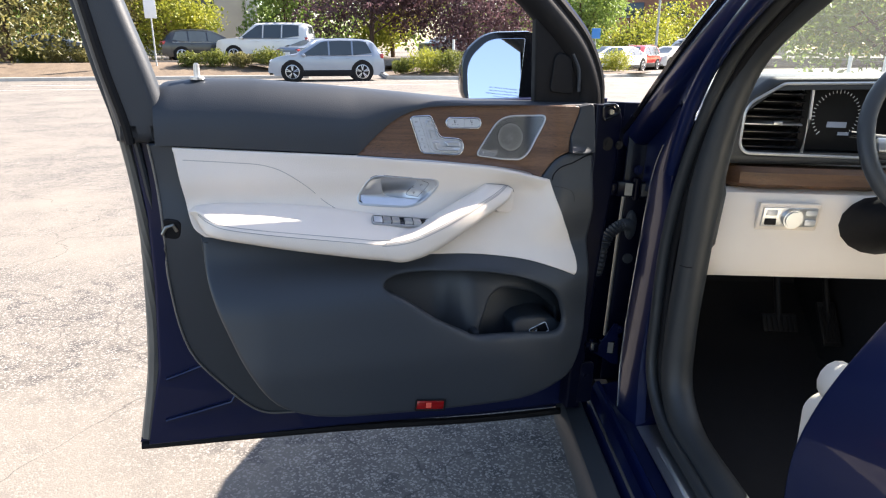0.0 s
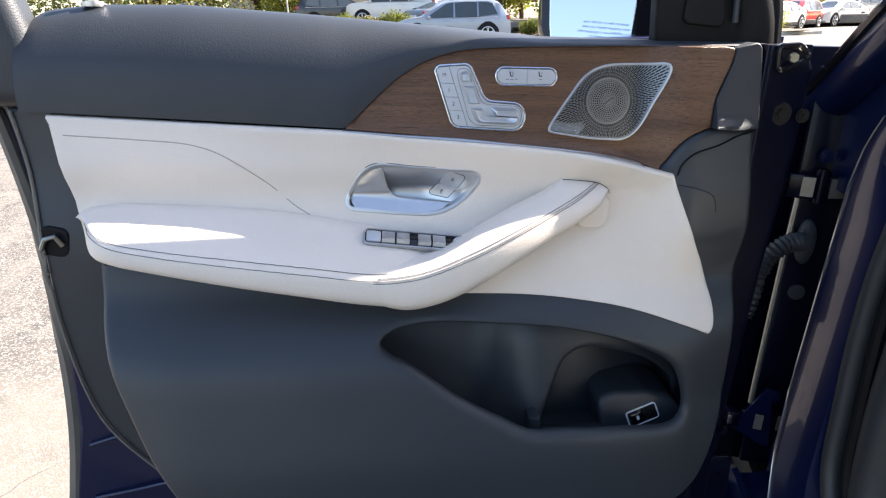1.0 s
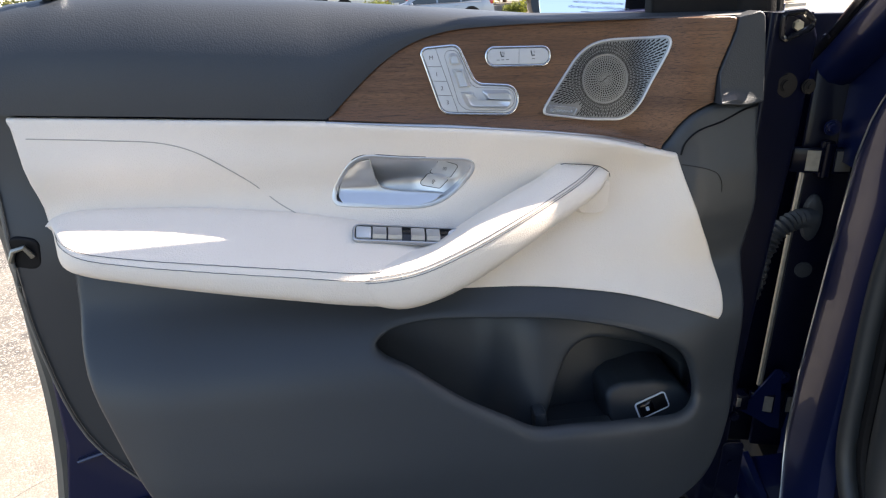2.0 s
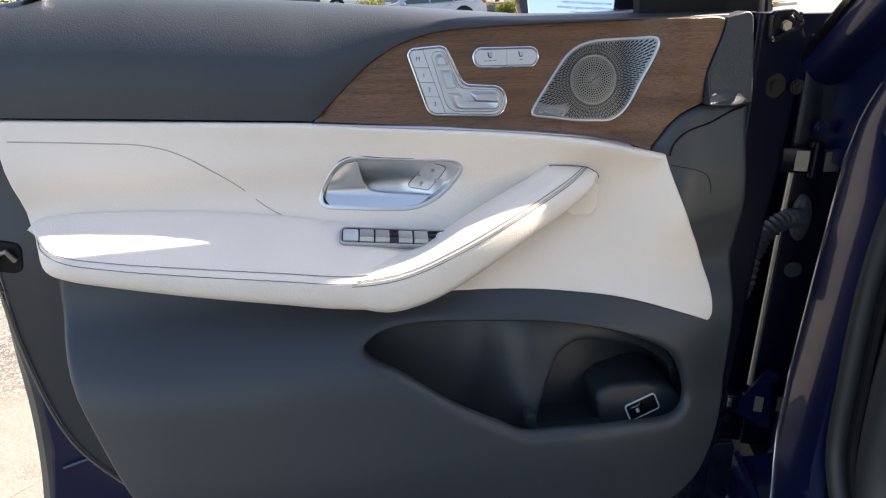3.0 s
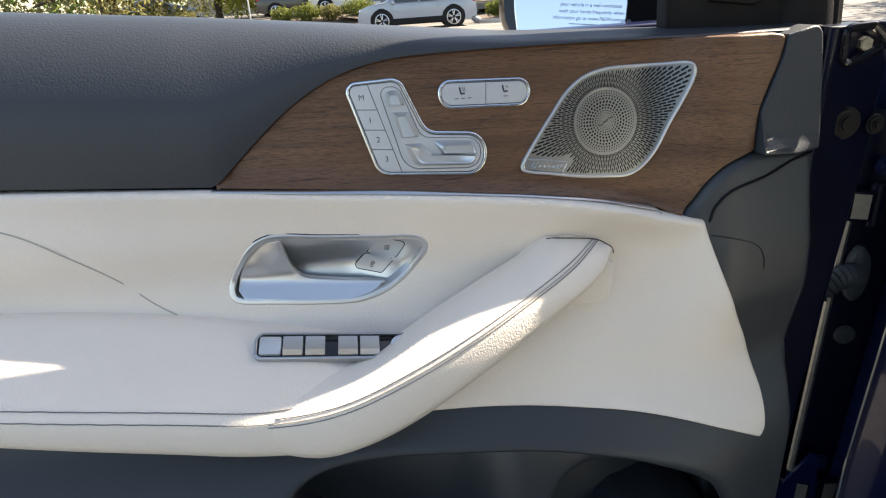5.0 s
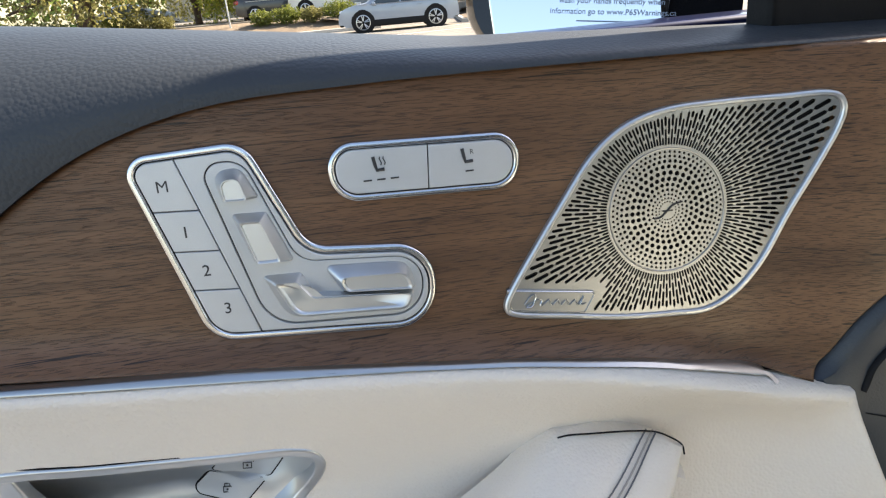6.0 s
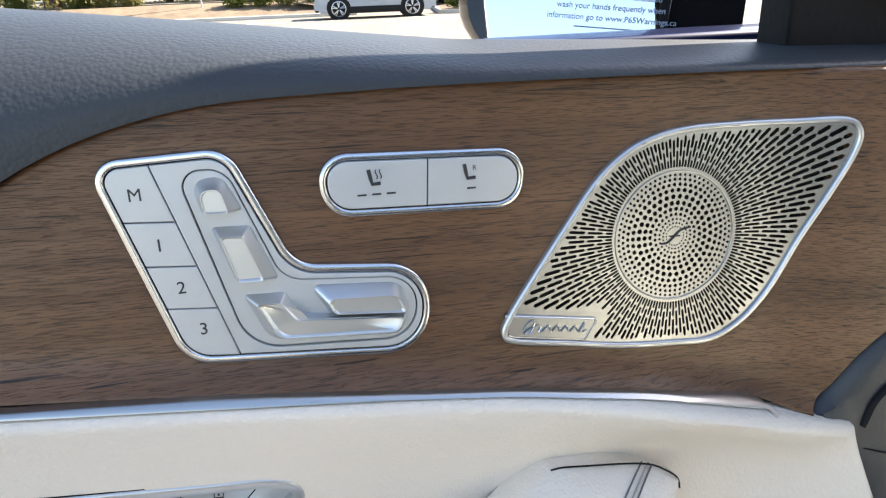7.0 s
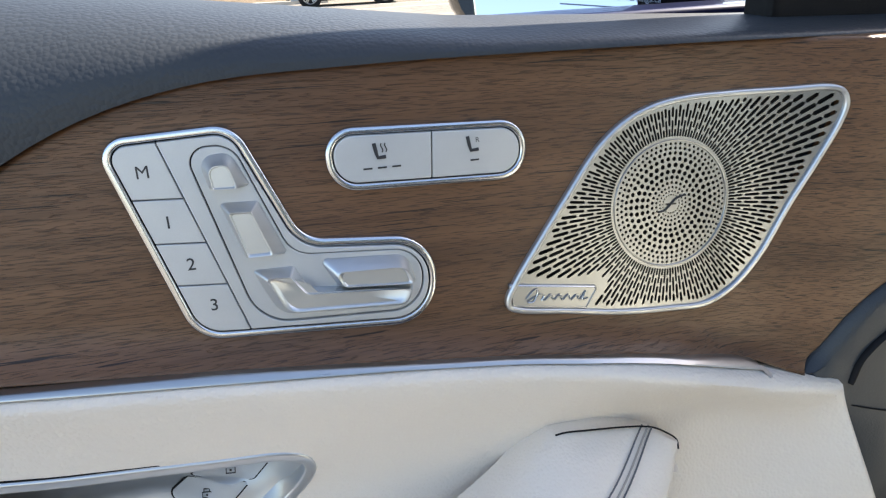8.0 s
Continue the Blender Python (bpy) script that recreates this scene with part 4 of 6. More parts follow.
for cell, ch, (x, z) in zip(cells, "M123", ((-.2190, 1.2030), (-.2130, 1.1838), (-.2072, 1.1670), (-.2010, 1.1500))):
    key = part("memory_key", plate(cell, lift=0.0030, depth=0.004, bevel=0.0004, step=0.02), M["button"], seat_sw)
    part("key_print", lettering(ch, 0.0068, on_panel(x, z, 0.0031, -1), 0.00005, bold=0.00004 * (ch != "M")), M["print"], key)


def pad(outline, top, h=0.0062):
    """A raised rocker with broad sloping flanks."""
    o, t = ccw(outline), ccw(top)
    secs = []
    for u, w in ((0.0, .0018), (.03, .0028), (.10, .0034), (.80, .0022 + .90 * h), (.90, .0022 + h), (1.0, .0022 + h)):
        p = o * (1 - u) + t * u
        secs.append([(x, float(panel_y(x, z)) - w, z) for x, z in p])
    for k, d in ((.05, .0003), (.09, .0010), (.5, .0010)):
        secs.append([(x, float(panel_y(x, z)) - .0022 - h + d, z) for x, z in (t.mean(0) - t) * k + t])
    bm = loft(secs)
    return bm


pads = (
    ([(-.1965, 1.1949, .001), (-.1998, 1.2072, .006), (-.1878, 1.2083, .005), (-.1815, 1.1951, .001)], [(-.1948, 1.1963, .0008), (-.1957, 1.2045, .003), (-.1885, 1.2047, .003), (-.1866, 1.1961, .0008)]),
    ([(-.1941, 1.1894, .0012), (-.1797, 1.1891, .0012), (-.1706, 1.1672, .0012), (-.1866, 1.1672, .0012)], [(-.1903, 1.1869, .0008), (-.1826, 1.1867, .0008), (-.1764, 1.1695, .0008), (-.1854, 1.1695, .0008)]),
    ([(-.1851, 1.1620, .001), (-.1689, 1.1618, .002), (-.1642, 1.1525, .004), (-.1209, 1.1483, .001), (-.1233, 1.1395, .005), (-.1765, 1.1425, .010)], [(-.1797, 1.1601, .001), (-.1712, 1.1597, .002), (-.1654, 1.1520, .004), (-.1225, 1.1490, .001), (-.1253, 1.1435, .004), (-.1728, 1.1458, .007)]),
    ([(-.1593, 1.1636, .002), (-.1226, 1.1616, .007), (-.1195, 1.1492, .001), (-.1520, 1.1509, .004)], [(-.1530, 1.1590, .002), (-.1242, 1.1582, .005), (-.1217, 1.1512, .001), (-.1500, 1.1532, .003)]),
)
for o, t in pads:
    part("adjuster", pad(rounded(o, 5), rounded(t, 5)), M["silver"], seat_sw, "glossy raised rocker")

# seat heating and ventilation keys
PILL = ccw(rounded([(-.1532, 1.2143, .0125), (-0.0685, 1.2128, .0125), (-0.0695, 1.1880, .0125), (-.1517, 1.1893, .0125)], 10))
heat = part("heater_switch", plate(inset(PILL, .0022), lift=0.0012, depth=0.004, bevel=0.0004, step=0.02), M["black"], door, "silver pill-shaped seat heating switch")
part("rim", plate(PILL, lift=0.0030, depth=0.006, bevel=0.0012, step=0.05, holes=[inset(PILL, .0028)], hole_depth=0.005, hole_bevel=0.0008), M["chrome"], heat, "polished rim")
core = inset(PILL, .0033)
for keep, cx, n in ((False, -.1305, 3), (True, -.0920, 1)):
    key = part("heater_key", plate(cut(core, (-.1089, 1.2200), (-.1106, 1.1850), keep_left=keep), lift=0.0030, depth=0.004, bevel=0.0005, step=0.02), M["button"], heat)
    q = on_panel(cx, 1.2035, 0.0031, -1)
    sign = [tube([q @ Vector((x, -.0002, z)) for x, z in ((-.0026, .0040), (-.0020, .0005), (-.0014, -.0018), (.0018, -.0016))], .00075, 6, up=(0, -1, 0))]
    for k in range(2 if n == 3 else 0):
        sign.append(tube([q @ Vector((.0004 + k * .0016 + .0004 * math.sin(s * 1.5), -.0002, .0002 + s * .0009)) for s in range(5)], .00025, 5, up=(0, -1, 0)))
    for k in range(n):
        sign.append(block((.0036, .0003, .0007), (0, 0, 0), 0, q @ Matrix.Translation(((k - (n - 1) / 2) * .0058, -.0002, -.0058))))
    if n == 1:
        sign.append(lettering("R", 0.0030, q @ Matrix.Translation((.0016, 0, .0022)), 0.00005))
    part("key_sign", merge(*sign), M["print"], key)

# loudspeaker grille with real slots
spk = part("speaker_grille", plate(inset(SPK, .0018), lift=-0.004, depth=0.002, bevel=0.0005, step=0.02), M["black"], door, "lozenge-shaped metal loudspeaker grille with radiating slots")
part("grille_rim", plate(SPK, lift=0.0032, depth=0.006, bevel=0.0012, step=0.05, holes=[inset(SPK, .0026)], hole_depth=0.004, hole_bevel=0.0008), M["silver"], spk, "polished rim of the grille")
CEN = np.array([0.0012, 1.1700])
field = inset(SPK, .0024)
limit = inset(SPK, .0038)
badge_o = ccw(rounded([(-.0785, 1.1425, .001), (-.0345, 1.1365, .002), (-.0410, 1.1262, .002), (-.0775, 1.1315, .003)], 5))
slots = []


def slot(r0, r1, a, w):
    d, q = np.array([math.cos(a), math.sin(a)]), np.array([-math.sin(a), math.cos(a)])
    p = [CEN + d * r0 + q * w * s for s in (1, -1)]
    e = [CEN + d * r1 + q * w * s for s in (-1, 1)]
    return np.array([p[0], CEN + d * (r0 - w) + q * 0, p[1], e[0], CEN + d * (r1 + w), e[1]])


RAYS = 144
keep_off = inset(badge_o, -.0014)
for k in range(RAYS):
    a = 2 * math.pi * (k + 0.5) / RAYS
    r = 0.0305
    first = True
    while r < 0.13:
        ln = 0.0026 if first and k % 2 else 0.0064
        w = 0.00052 + 0.00042 * min(1, (r - .032) / .04)
        first = False
        s = slot(r, r + ln, a, w)
        while ln > .0012 and not inside(limit, s).all():
            ln -= .0004
            s = slot(r, r + ln, a, w)
        if inside(limit, s).all() and not inside(keep_off, s).any():
            slots.append(s)
        r += ln + 0.0020
RINGS = ((.0270, .00066, 70), (.0250, .00075, 64), (.0228, .00088, 54), (.0203, .00102, 43), (.0175, .00114, 34), (.0147, .00110, 31), (.0121, .00096, 28), (.0097, .00078, 26), (.0076, .00061, 25), (.0058, .00049, 23), (.0042, .00040, 20))
for i, (r, rr, n) in enumerate(RINGS):
    for k in range(n):
        a = 2 * math.pi * (k + (i % 2) * .5) / n
        c = CEN + np.array([math.cos(a), math.sin(a)]) * r
        slots.append(np.array([c + rr * np.array([math.cos(b), math.sin(b)]) for b in (j * math.pi / 4 for j in range(8))]))


def grille(outline, cuts, lift):
    """A sheet over an outline, cut through by many small openings with thin walls."""
    bm = bmesh.new()
    o = ccw(outline)
    loops = [o] + [ccw(c) for c in cuts]
    pts, edges, owner = [], [], []
    for i, loop in enumerate(loops):
        k = len(pts)
        pts += [Vector(q) for q in loop]
        edges += [(k + j, k + (j + 1) % len(loop)) for j in range(len(loop))]
    v, e, f, ov, *_ = delaunay_2d_cdt(pts, edges, [], 0, 1e-8)
    ids = np.empty(len(v), int)
    which = np.concatenate([np.full(len(l), i) for i, l in enumerate(loops)])
    for i, o_ids in enumerate(ov):
        ids[i] = which[o_ids[0]] if o_ids else -1
    vv = np.array([tuple(q) for q in v])
    cen = np.array([vv[list(t)].mean(0) for t in f])
    ok = inside(o, cen)
    ys = panel_y(vv[:, 0], vv[:, 1]) - lift
    top = [bm.verts.new((a, b, c)) for (a, c), b in zip(vv, ys)]
    for t, k in zip(f, ok):
        own = {int(ids[i]) for i in t}
        if k and not (len(own) == 1 and own != {0}):
            bm.faces.new([top[i] for i in t])
    rim = [ed for ed in bm.edges if len(ed.link_faces) == 1]
    res = bmesh.ops.extrude_edge_only(bm, edges=rim)
    bmesh.ops.translate(bm, vec=(0, 0.0005, 0), verts=[q for q in res["geom"] if isinstance(q, bmesh.types.BMVert)])
    bmesh.ops.delete(bm, geom=[q for q in bm.verts if not q.link_faces], context="VERTS")
    bmesh.ops.recalc_face_normals(bm, faces=bm.faces)
    return bm


part("perforated_sheet", grille(field, slots, 0.0016), M["grille"], spk, "perforated satin metal sheet")
part("centre_ring", tube([(CEN[0] + .0286 * math.cos(a), float(panel_y(CEN[0], CEN[1] + .0286 * math.sin(a))) - .0018, CEN[1] + .0286 * math.sin(a)) for a in np.linspace(0, 2 * math.pi, 64, endpoint=False)], .0004, 6, closed=True, up=(0, -1, 0)), M["grille"], spk)
part("centre_mark", tube([(CEN[0] + x, float(panel_y(CEN[0], CEN[1] + z)) - .0020, CEN[1] + z) for x, z in curve_through([(-.0070, -.0030), (-.0040, -.0028), (-.0015, -.0010), (.0020, .0022), (.0045, .0032), (.0072, .0036)], 4)], .00045, 6, up=(0, -1, 0)), M["print"], spk, "small dark curved mark")
part("mark_bar", block((.0050, .0004, .0006), (CEN[0] - .0002, float(panel_y(CEN[0], CEN[1])) - .0020, CEN[1] + .0001), 0), M["print"], spk)
badge = part("badge", plate(badge_o, lift=0.0021, depth=0.002, bevel=0.0003, step=0.03), M["grille"], spk, "small flat maker's badge")
part("badge_frame", tube([(x, float(panel_y(x, z)) - .0022, z) for x, z in inset(badge_o, .0008)], .00030, 5, closed=True, up=(0, -1, 0)), M["chrome"], badge)
bq = on_panel(-.0570, 1.1340, 0.0024, 7.5)
flourish = [(-.0135, -.0012), (-.0105, .0030), (-.0085, .0034), (-.0098, -.0022), (-.0128, -.0026), (-.0070, .0012), (-.0052, .0006), (-.0060, -.0016)]
flourish += [(-.0045 + k * .0021 + (.0006 if k % 2 else 0), (.0012 if k % 2 else -.0015)) for k in range(9)] + [(.0150, .0030), (.0138, -.0014), (.0165, -.0004)]
part("badge_flourish", tube([bq @ Vector((x, -.0002, z)) for x, z in curve_through(flourish, 4)], .00030, 5, up=(0, -1, 0)), M["chrome"], badge, "bright flourish on the badge")
# ---------------------------------------------------------------- ground
bm = bmesh.new()
bmesh.ops.create_grid(bm, x_segments=40, y_segments=40, size=300)
ground = part("ground", bm, M["asphalt"])
tagged(ground, "pale worn asphalt car park with cracks", "ground", kind="structure")
# ---------------------------------------------------------------- the car round the door opening (x into the car, y forwards)
car = thing("car", "dark blue sport utility vehicle with beige and walnut interior", "car", BODY)


def run(points, n=6):
    return curve_through(points, n)


# hinge pillar, front pillar and the seals of the opening
secs = []
for z in np.linspace(.36, 1.22, 60):
    sweep = float(np.interp(z, [.36, .42, .48, .54, .65, .90, 1.03, 1.10, 1.17, 1.22], [-.10, -.06, -.02, .0, .008, .008, .002, -.02, -.07, -.11]))
    fold = .034 * float(ramp(.98, 1.14, z))
    flare = float(np.interp(z, [.36, .39, .42, .47, .55, .80, .95, 1.2], [-.066, -.048, -.036, -.028, -.023, -.012, -.006, 0]))
    secs.append([(x + flare, y + sweep, z) for x, y in ((.078, .20), (.074, .07), (.032, .037), (.027, .034), (.025, .027), (.027, .012), (.032, -.018), (.039, -.048 + fold * .6), (.047, -.070 + fold), (.07, -.074 + fold), (.11, -.03), (.12, .20))])
pillar = part("hinge_pillar", loft(secs), M["blue"], car, "glossy dark blue hinge pillar")
# Metal tube added as the glint along the painted edge; no such part.
part("pillar_edge_glint", tube([Vector(q[4]) + Vector((-.0004, .0006, 0)) for q in secs[4:-4:2]], .0016, 8), M["strip"], pillar, "thin metal tube for the glint on the pillar's edge")
part("cowl_side", loft([[(x, y, z) for y, z in ((-.045, 1.00), (.46, 1.00), (.44, 1.04), (.17, 1.155), (.0, 1.262), (-.11, 1.22))] for x in (.042, .105)]), M["blue"], car, "dark blue body panel at the foot of the front pillar")
part("hinge_well", block((.25, .02, .86), (-.045, .215, .80), .004), M["jamb"], car, "painted well behind the hinges, its shade put into the colour")
part("fender", loft([[(x, y, z) for x, z in ((.12, .48), (-.085 + b, .50), (-.095 + b, .80), (-.075 + b, 1.02), (-.02 + b, 1.11), (.12, 1.14))] for y, b in ((.235, .0), (.5, -.01), (.95, .0), (1.25, .08))]), M["blue"], car, "dark blue front wing")
part("front_pillar", tube(run([(.03, .42, 1.04), (.03, .17, 1.150), (.03, -.02, 1.268), (.03, -.22, 1.385), (.045, -.45, 1.515), (.09, -.80, 1.665)]), 0.043, 12, flatten=0.8), M["blue"], car, "dark blue front pillar")
part("drip_rail", tube(run([(.0, .30, 1.105), (-.008, .17, 1.170), (-.008, -.02, 1.292), (-.006, -.22, 1.415), (.01, -.45, 1.545), (.06, -.80, 1.70)]), 0.010, 8), M["gloss"], car)
part("aperture_flange", tube(run([(.012, -.50, 1.50), (.018, -.30, 1.385), (.022, -.20, 1.30), (.024, -.125, 1.18), (.030, -.080, 1.09)]), 0.018, 10, up=(1, 0, 0)), M["blue"], car, "painted flange of the door opening")
SEAL = [(.075, -.80, 1.64), (.062, -.42, 1.47), (.058, -.26, 1.36), (.054, -.165, 1.22), (.050, -.105, 1.08), (.046, -.070, .90), (.046, -.074, .70), (.046, -.098, .56), (.052, -.19, .475), (.056, -.42, .455), (.060, -1.1, .455)]
part("door_seal", tube(run(SEAL), 0.015, 10, up=(1, 0, 0)), M["aperture"], car, "grey-black rubber door seal")
part("seal_bead", tube(run([(x + .020, y - .012, z - .002) for x, y, z in SEAL]), 0.010, 8, up=(1, 0, 0)), M["black"], car)
PTRIM = [(.125, -.80, 1.61), (.108, -.40, 1.445), (.098, -.255, 1.345), (.092, -.185, 1.20), (.092, -.150, 1.06), (.095, -.130, .88), (.094, -.128, .68), (.095, -.155, .545), (.10, -.25, .470), (.104, -.48, .455), (.105, -1.1, .455)]
part("pillar_trim", tube(run(PTRIM), 0.040, 14, up=(1, 0, 0), taper=np.interp(np.arange(len(run(PTRIM))), [0, 8, 16, 24, 60], [.45, .55, .72, .95, 1.0])), M["aperture"], car, "dark plastic trim round the opening")
part("trim_split", tube([(.048, -.170, .882), (.060, -.178, .880), (.075, -.178, .879)], .0012, 6), M["black"], car)
for z in (1.003, .525):
    h = part("hinge", merge(block((.046, .010, .042), (-.014, .122, z), .003, Matrix.Rotation(radians(-10), 4, "Z")), block((.022, .030, .034), (-.050, .128, z), .004), disc(.011, .060, Matrix.Translation((.018, .128, z)), 14, .002), block((.036, .012, .044), (.046, .132, z - .003), .003, Matrix.Rotation(radians(8), 4, "Z"))), M["jamb"], car, "painted steel door hinge")
    part("hinge_sticker", block((.020, .001, .034), (-.006, .1155, z), 0, Matrix.Rotation(radians(-10), 4, "Z")), M["bolt"], h, "specked metal face")
    part("hinge_plate", block((.026, .002, .034), (.045, .1245, z - .003), .001, Matrix.Rotation(radians(8), 4, "Z")), M["paleseal"], h)
    part("hinge_stub", block((.008, .002, .020), (-.058, .1115, z + .002), .001), M["bolt"], h)
    part("hinge_bolt", merge(disc(.013, .008, Matrix.Translation((.020, .130, z + .052)) @ pose(0, 0, 0, 90), 18, .003), disc(.008, .014, Matrix.Translation((.020, .127, z + .052)) @ pose(0, 0, 0, 90), 6, .001)), M["blue"], h)
part("hinge_web", loft([[(x, y, z) for x, z in ((-.055, .508), (-.030, .545), (.000, .600), (.010, .600), (.024, .470), (.004, .474), (-.020, .490))] for y in (.116, .122)]), M["blue"], car, "folded blue web of the lower hinge")
boot = run([(.016, .140, .896), (-.007, .118, .902), (-.030, .108, .895), (-.052, .102, .874), (-.062, .098, .845), (-.066, .096, .800), (-.072, .098, .76)], 14)
part("cable_boot", tube(boot, 0.0155, 14, taper=[(1.0 + .13 * math.sin(i * 2 * math.pi / 4)) * (1 if i < 56 else .8) for i in range(len(boot))]), M["rubber"], car, "ribbed black rubber cable sleeve")
part("boot_collar", loft([[(.020 + .016 * r * math.cos(a), y, .895 + .042 * r * math.sin(a)) for a in np.linspace(0, 2 * math.pi, 24, endpoint=False)] for y, r in ((.150, 1.0), (.140, 1.0), (.136, .9), (.134, .5))]), M["rubber"], car)
part("pillar_plug", disc(.015, .006, Matrix.Translation((.026, .150, .793)) @ pose(0, 0, 0, 90), 20, .002), M["rubber"], car)
part("well_plate", block((.10, .012, .80), (.040, .160, .80), .004), M["jamb"], car, "painted face of the pillar, its shade put into the colour")
part("check_rod", tube([(-.013, .128, .980), (-.016, .128, .880), (-.018, .128, .768), (-.021, .128, .56)], 0.0055, 8), M["bolt"], car, "bare metal edge strip in the hinge gap")
part("wing_bracket", block((.05, .006, .06), (-.06, .14, 1.205), .003), M["jamb"], car)

# sill and scuff plate
for name, prof, mat, label in (("sill_cover", ((-.170, .33), (-.168, .405), (-.160, .415), (-.112, .418), (-.104, .408), (-.104, .33)), "plastic", "grey plastic sill cover"),
                               ("sill", ((-.104, .32), (-.100, .402), (-.086, .418), (-.080, .418), (-.070, .404), (-.048, .404), (-.040, .420), (-.030, .424), (-.022, .412), (.0, .416), (.045, .430), (.07, .43), (.07, .32)), "blue", "glossy dark blue door sill")):
    part(name, loft([[(x, y, z) for x, z in prof] for y in (.10, -.05, -.6, -1.25)]), M[mat], car, label)
part("sill_strip", tube([(-.083, .06, .419), (-.083, -1.2, .419)], 0.0035, 8), M["bolt"], car)
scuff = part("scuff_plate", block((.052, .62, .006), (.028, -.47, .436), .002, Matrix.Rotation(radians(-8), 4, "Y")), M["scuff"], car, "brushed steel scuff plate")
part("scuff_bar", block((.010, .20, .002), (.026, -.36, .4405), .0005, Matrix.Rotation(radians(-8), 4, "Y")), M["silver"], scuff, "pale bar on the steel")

# dashboard
dash = part("dashboard", loft([[(x, y, z) for y, z in ((.06 + b, 1.31 + c), (.14 + b, 1.325 + c), (.36, 1.29 + c), (.60, 1.20), (.60, .95), (.20, .95), (.14 + b, 1.12))] for x, b, c in ((.17, .12, -.045), (.24, .04, -.015), (.34, .0, .0), (.62, .0, .005), (1.0, .05, -.01), (1.52, .08, -.02))]), M["dashtop"], car, "leather-topped dashboard")
hood = rounded([(.165, 1.105, .03), (.165, 1.24, .05), (.26, 1.318, .04), (.66, 1.335, .03), (.66, 1.112, .03)], 6)
part("cowl", plate(hood, surf=flat(-.02), lift=0.02, depth=0.16, bevel=0.02, step=0.06, holes=[inset(ccw(rounded([(.205, 1.135, .03), (.205, 1.25, .05), (.29, 1.303, .03), (.64, 1.316, .02), (.64, 1.13, .02)], 6)), 0.004)], hole_depth=0.10, hole_bevel=0.008), M["dark"], dash, "dark leather surround of vent and dials")
part("cowl_rim", tube([(x, -.038, z) for x, z in rounded([(.205, 1.135, .03), (.205, 1.25, .05), (.29, 1.303, .03), (.64, 1.316, .02), (.64, 1.13, .02)], 6)], .0045, 8, closed=True, up=(0, -1, 0)), M["silver"], dash, "satin bezel")
part("vent_back", block((.17, .01, .18), (.29, .05, 1.22), 0), M["black"], dash)
for k in range(8):
    z = 1.152 + k * .0185
    part("vent_slat", block((.150 if k < 5 else .150 - (k - 4) * .022, .030, .0035), (.292 + (0 if k < 5 else (k - 4) * .010), .002, z), .001, Matrix.Rotation(radians(18), 4, "X")), M["silver" if k == 3 else "gloss"], dash)
part("vent_tab", block((.022, .014, .008), (.300, -.016, 1.208), .002), M["silver"], dash)
part("vent_wall", tube([(.368, -.028, 1.138), (.372, -.028, 1.22), (.366, -.028, 1.306)], .004, 8), M["silver"], dash)
part("dial_glass", block((.26, .008, .165), (.505, .02, 1.222), .002), M["black"], dash, "dark glossy instrument screen")
ticks = []
for k in range(31):
    a = radians(-50 + k * 280 / 30)
    ticks.append(block((.006 if k % 5 else .010, .001, .0016), (0, 0, 0), 0, Matrix.Translation((.462 - .058 * math.cos(a), .0145, 1.228 + .058 * math.sin(a))) @ Matrix.Rotation(a, 4, "Y")))
part("dial_ticks", merge(*ticks), M["paper"], dash, "pale scale marks of a dial")
part("dial_panel", merge(block((.05, .001, .014), (.468, .0145, 1.205), 0), block((.03, .001, .008), (.49, .0145, 1.183), 0)), M["text"], dash)
part("dash_wood", loft([[(x, y + b, z) for y, z in ((-.045, 1.102), (-.060, 1.09), (-.062, 1.062), (-.045, 1.050), (.02, 1.05), (.02, 1.10))] for x, b in ((.190, .05), (.215, .012), (.26, .0), (.62, .0), (1.5, .04))]), M["wood"], dash, "walnut strip across the dashboard")
knee = part("knee_panel", loft([[(x, y + b, z + c) for y, z in ((-.030, 1.048), (-.060, 1.040), (-.072, 1.02), (-.090, .90), (-.096, .85), (-.088, .832), (-.05, .828), (.05, .85), (.05, 1.04))] for x, b, c in ((.115, .03, -.005), (.14, .005, -.002), (.22, .0, 0), (.70, .0, 0), (.80, .02, 0))]), M["beige"], dash, "beige leather knee panel")
lsw = part("light_switch", block((.155, .012, .072), (.333, -.084, .988), .010, Matrix.Rotation(radians(8), 4, "X")), M["beige"], dash, "light switch with a silver rotary knob")
part("switch_face", block((.135, .006, .050), (.333, -.091, .988), .006, Matrix.Rotation(radians(8), 4, "X")), M["silver"], lsw)
part("rotary_knob", disc(.024, .022, Matrix.Translation((.336, -.100, .987)) @ pose(0, 0, 0, 98), 24, .004), M["silver"], lsw)
part("parking_key", block((.028, .006, .016), (.287, -.094, .976), .002), M["black"], lsw)
for x, z in ((.287, 1.0), (.385, 1.0), (.385, .976)):
    part("light_key", block((.028, .005, .016), (x, -.0945, z), .002), M["button"], lsw)
part("side_cap", loft([[(x, y, z) for y, z in ((-.08, 1.15), (-.13, 1.05), (-.115, .92), (-.06, .87), (.05, .95), (.08, 1.15))] for x in (.085, .12, .150)]), M["dark"], dash, "dark end cap of the dashboard")
part("door_key", block((.004, .022, .045), (.083, -.10, 1.02), .001), M["silver"], dash)

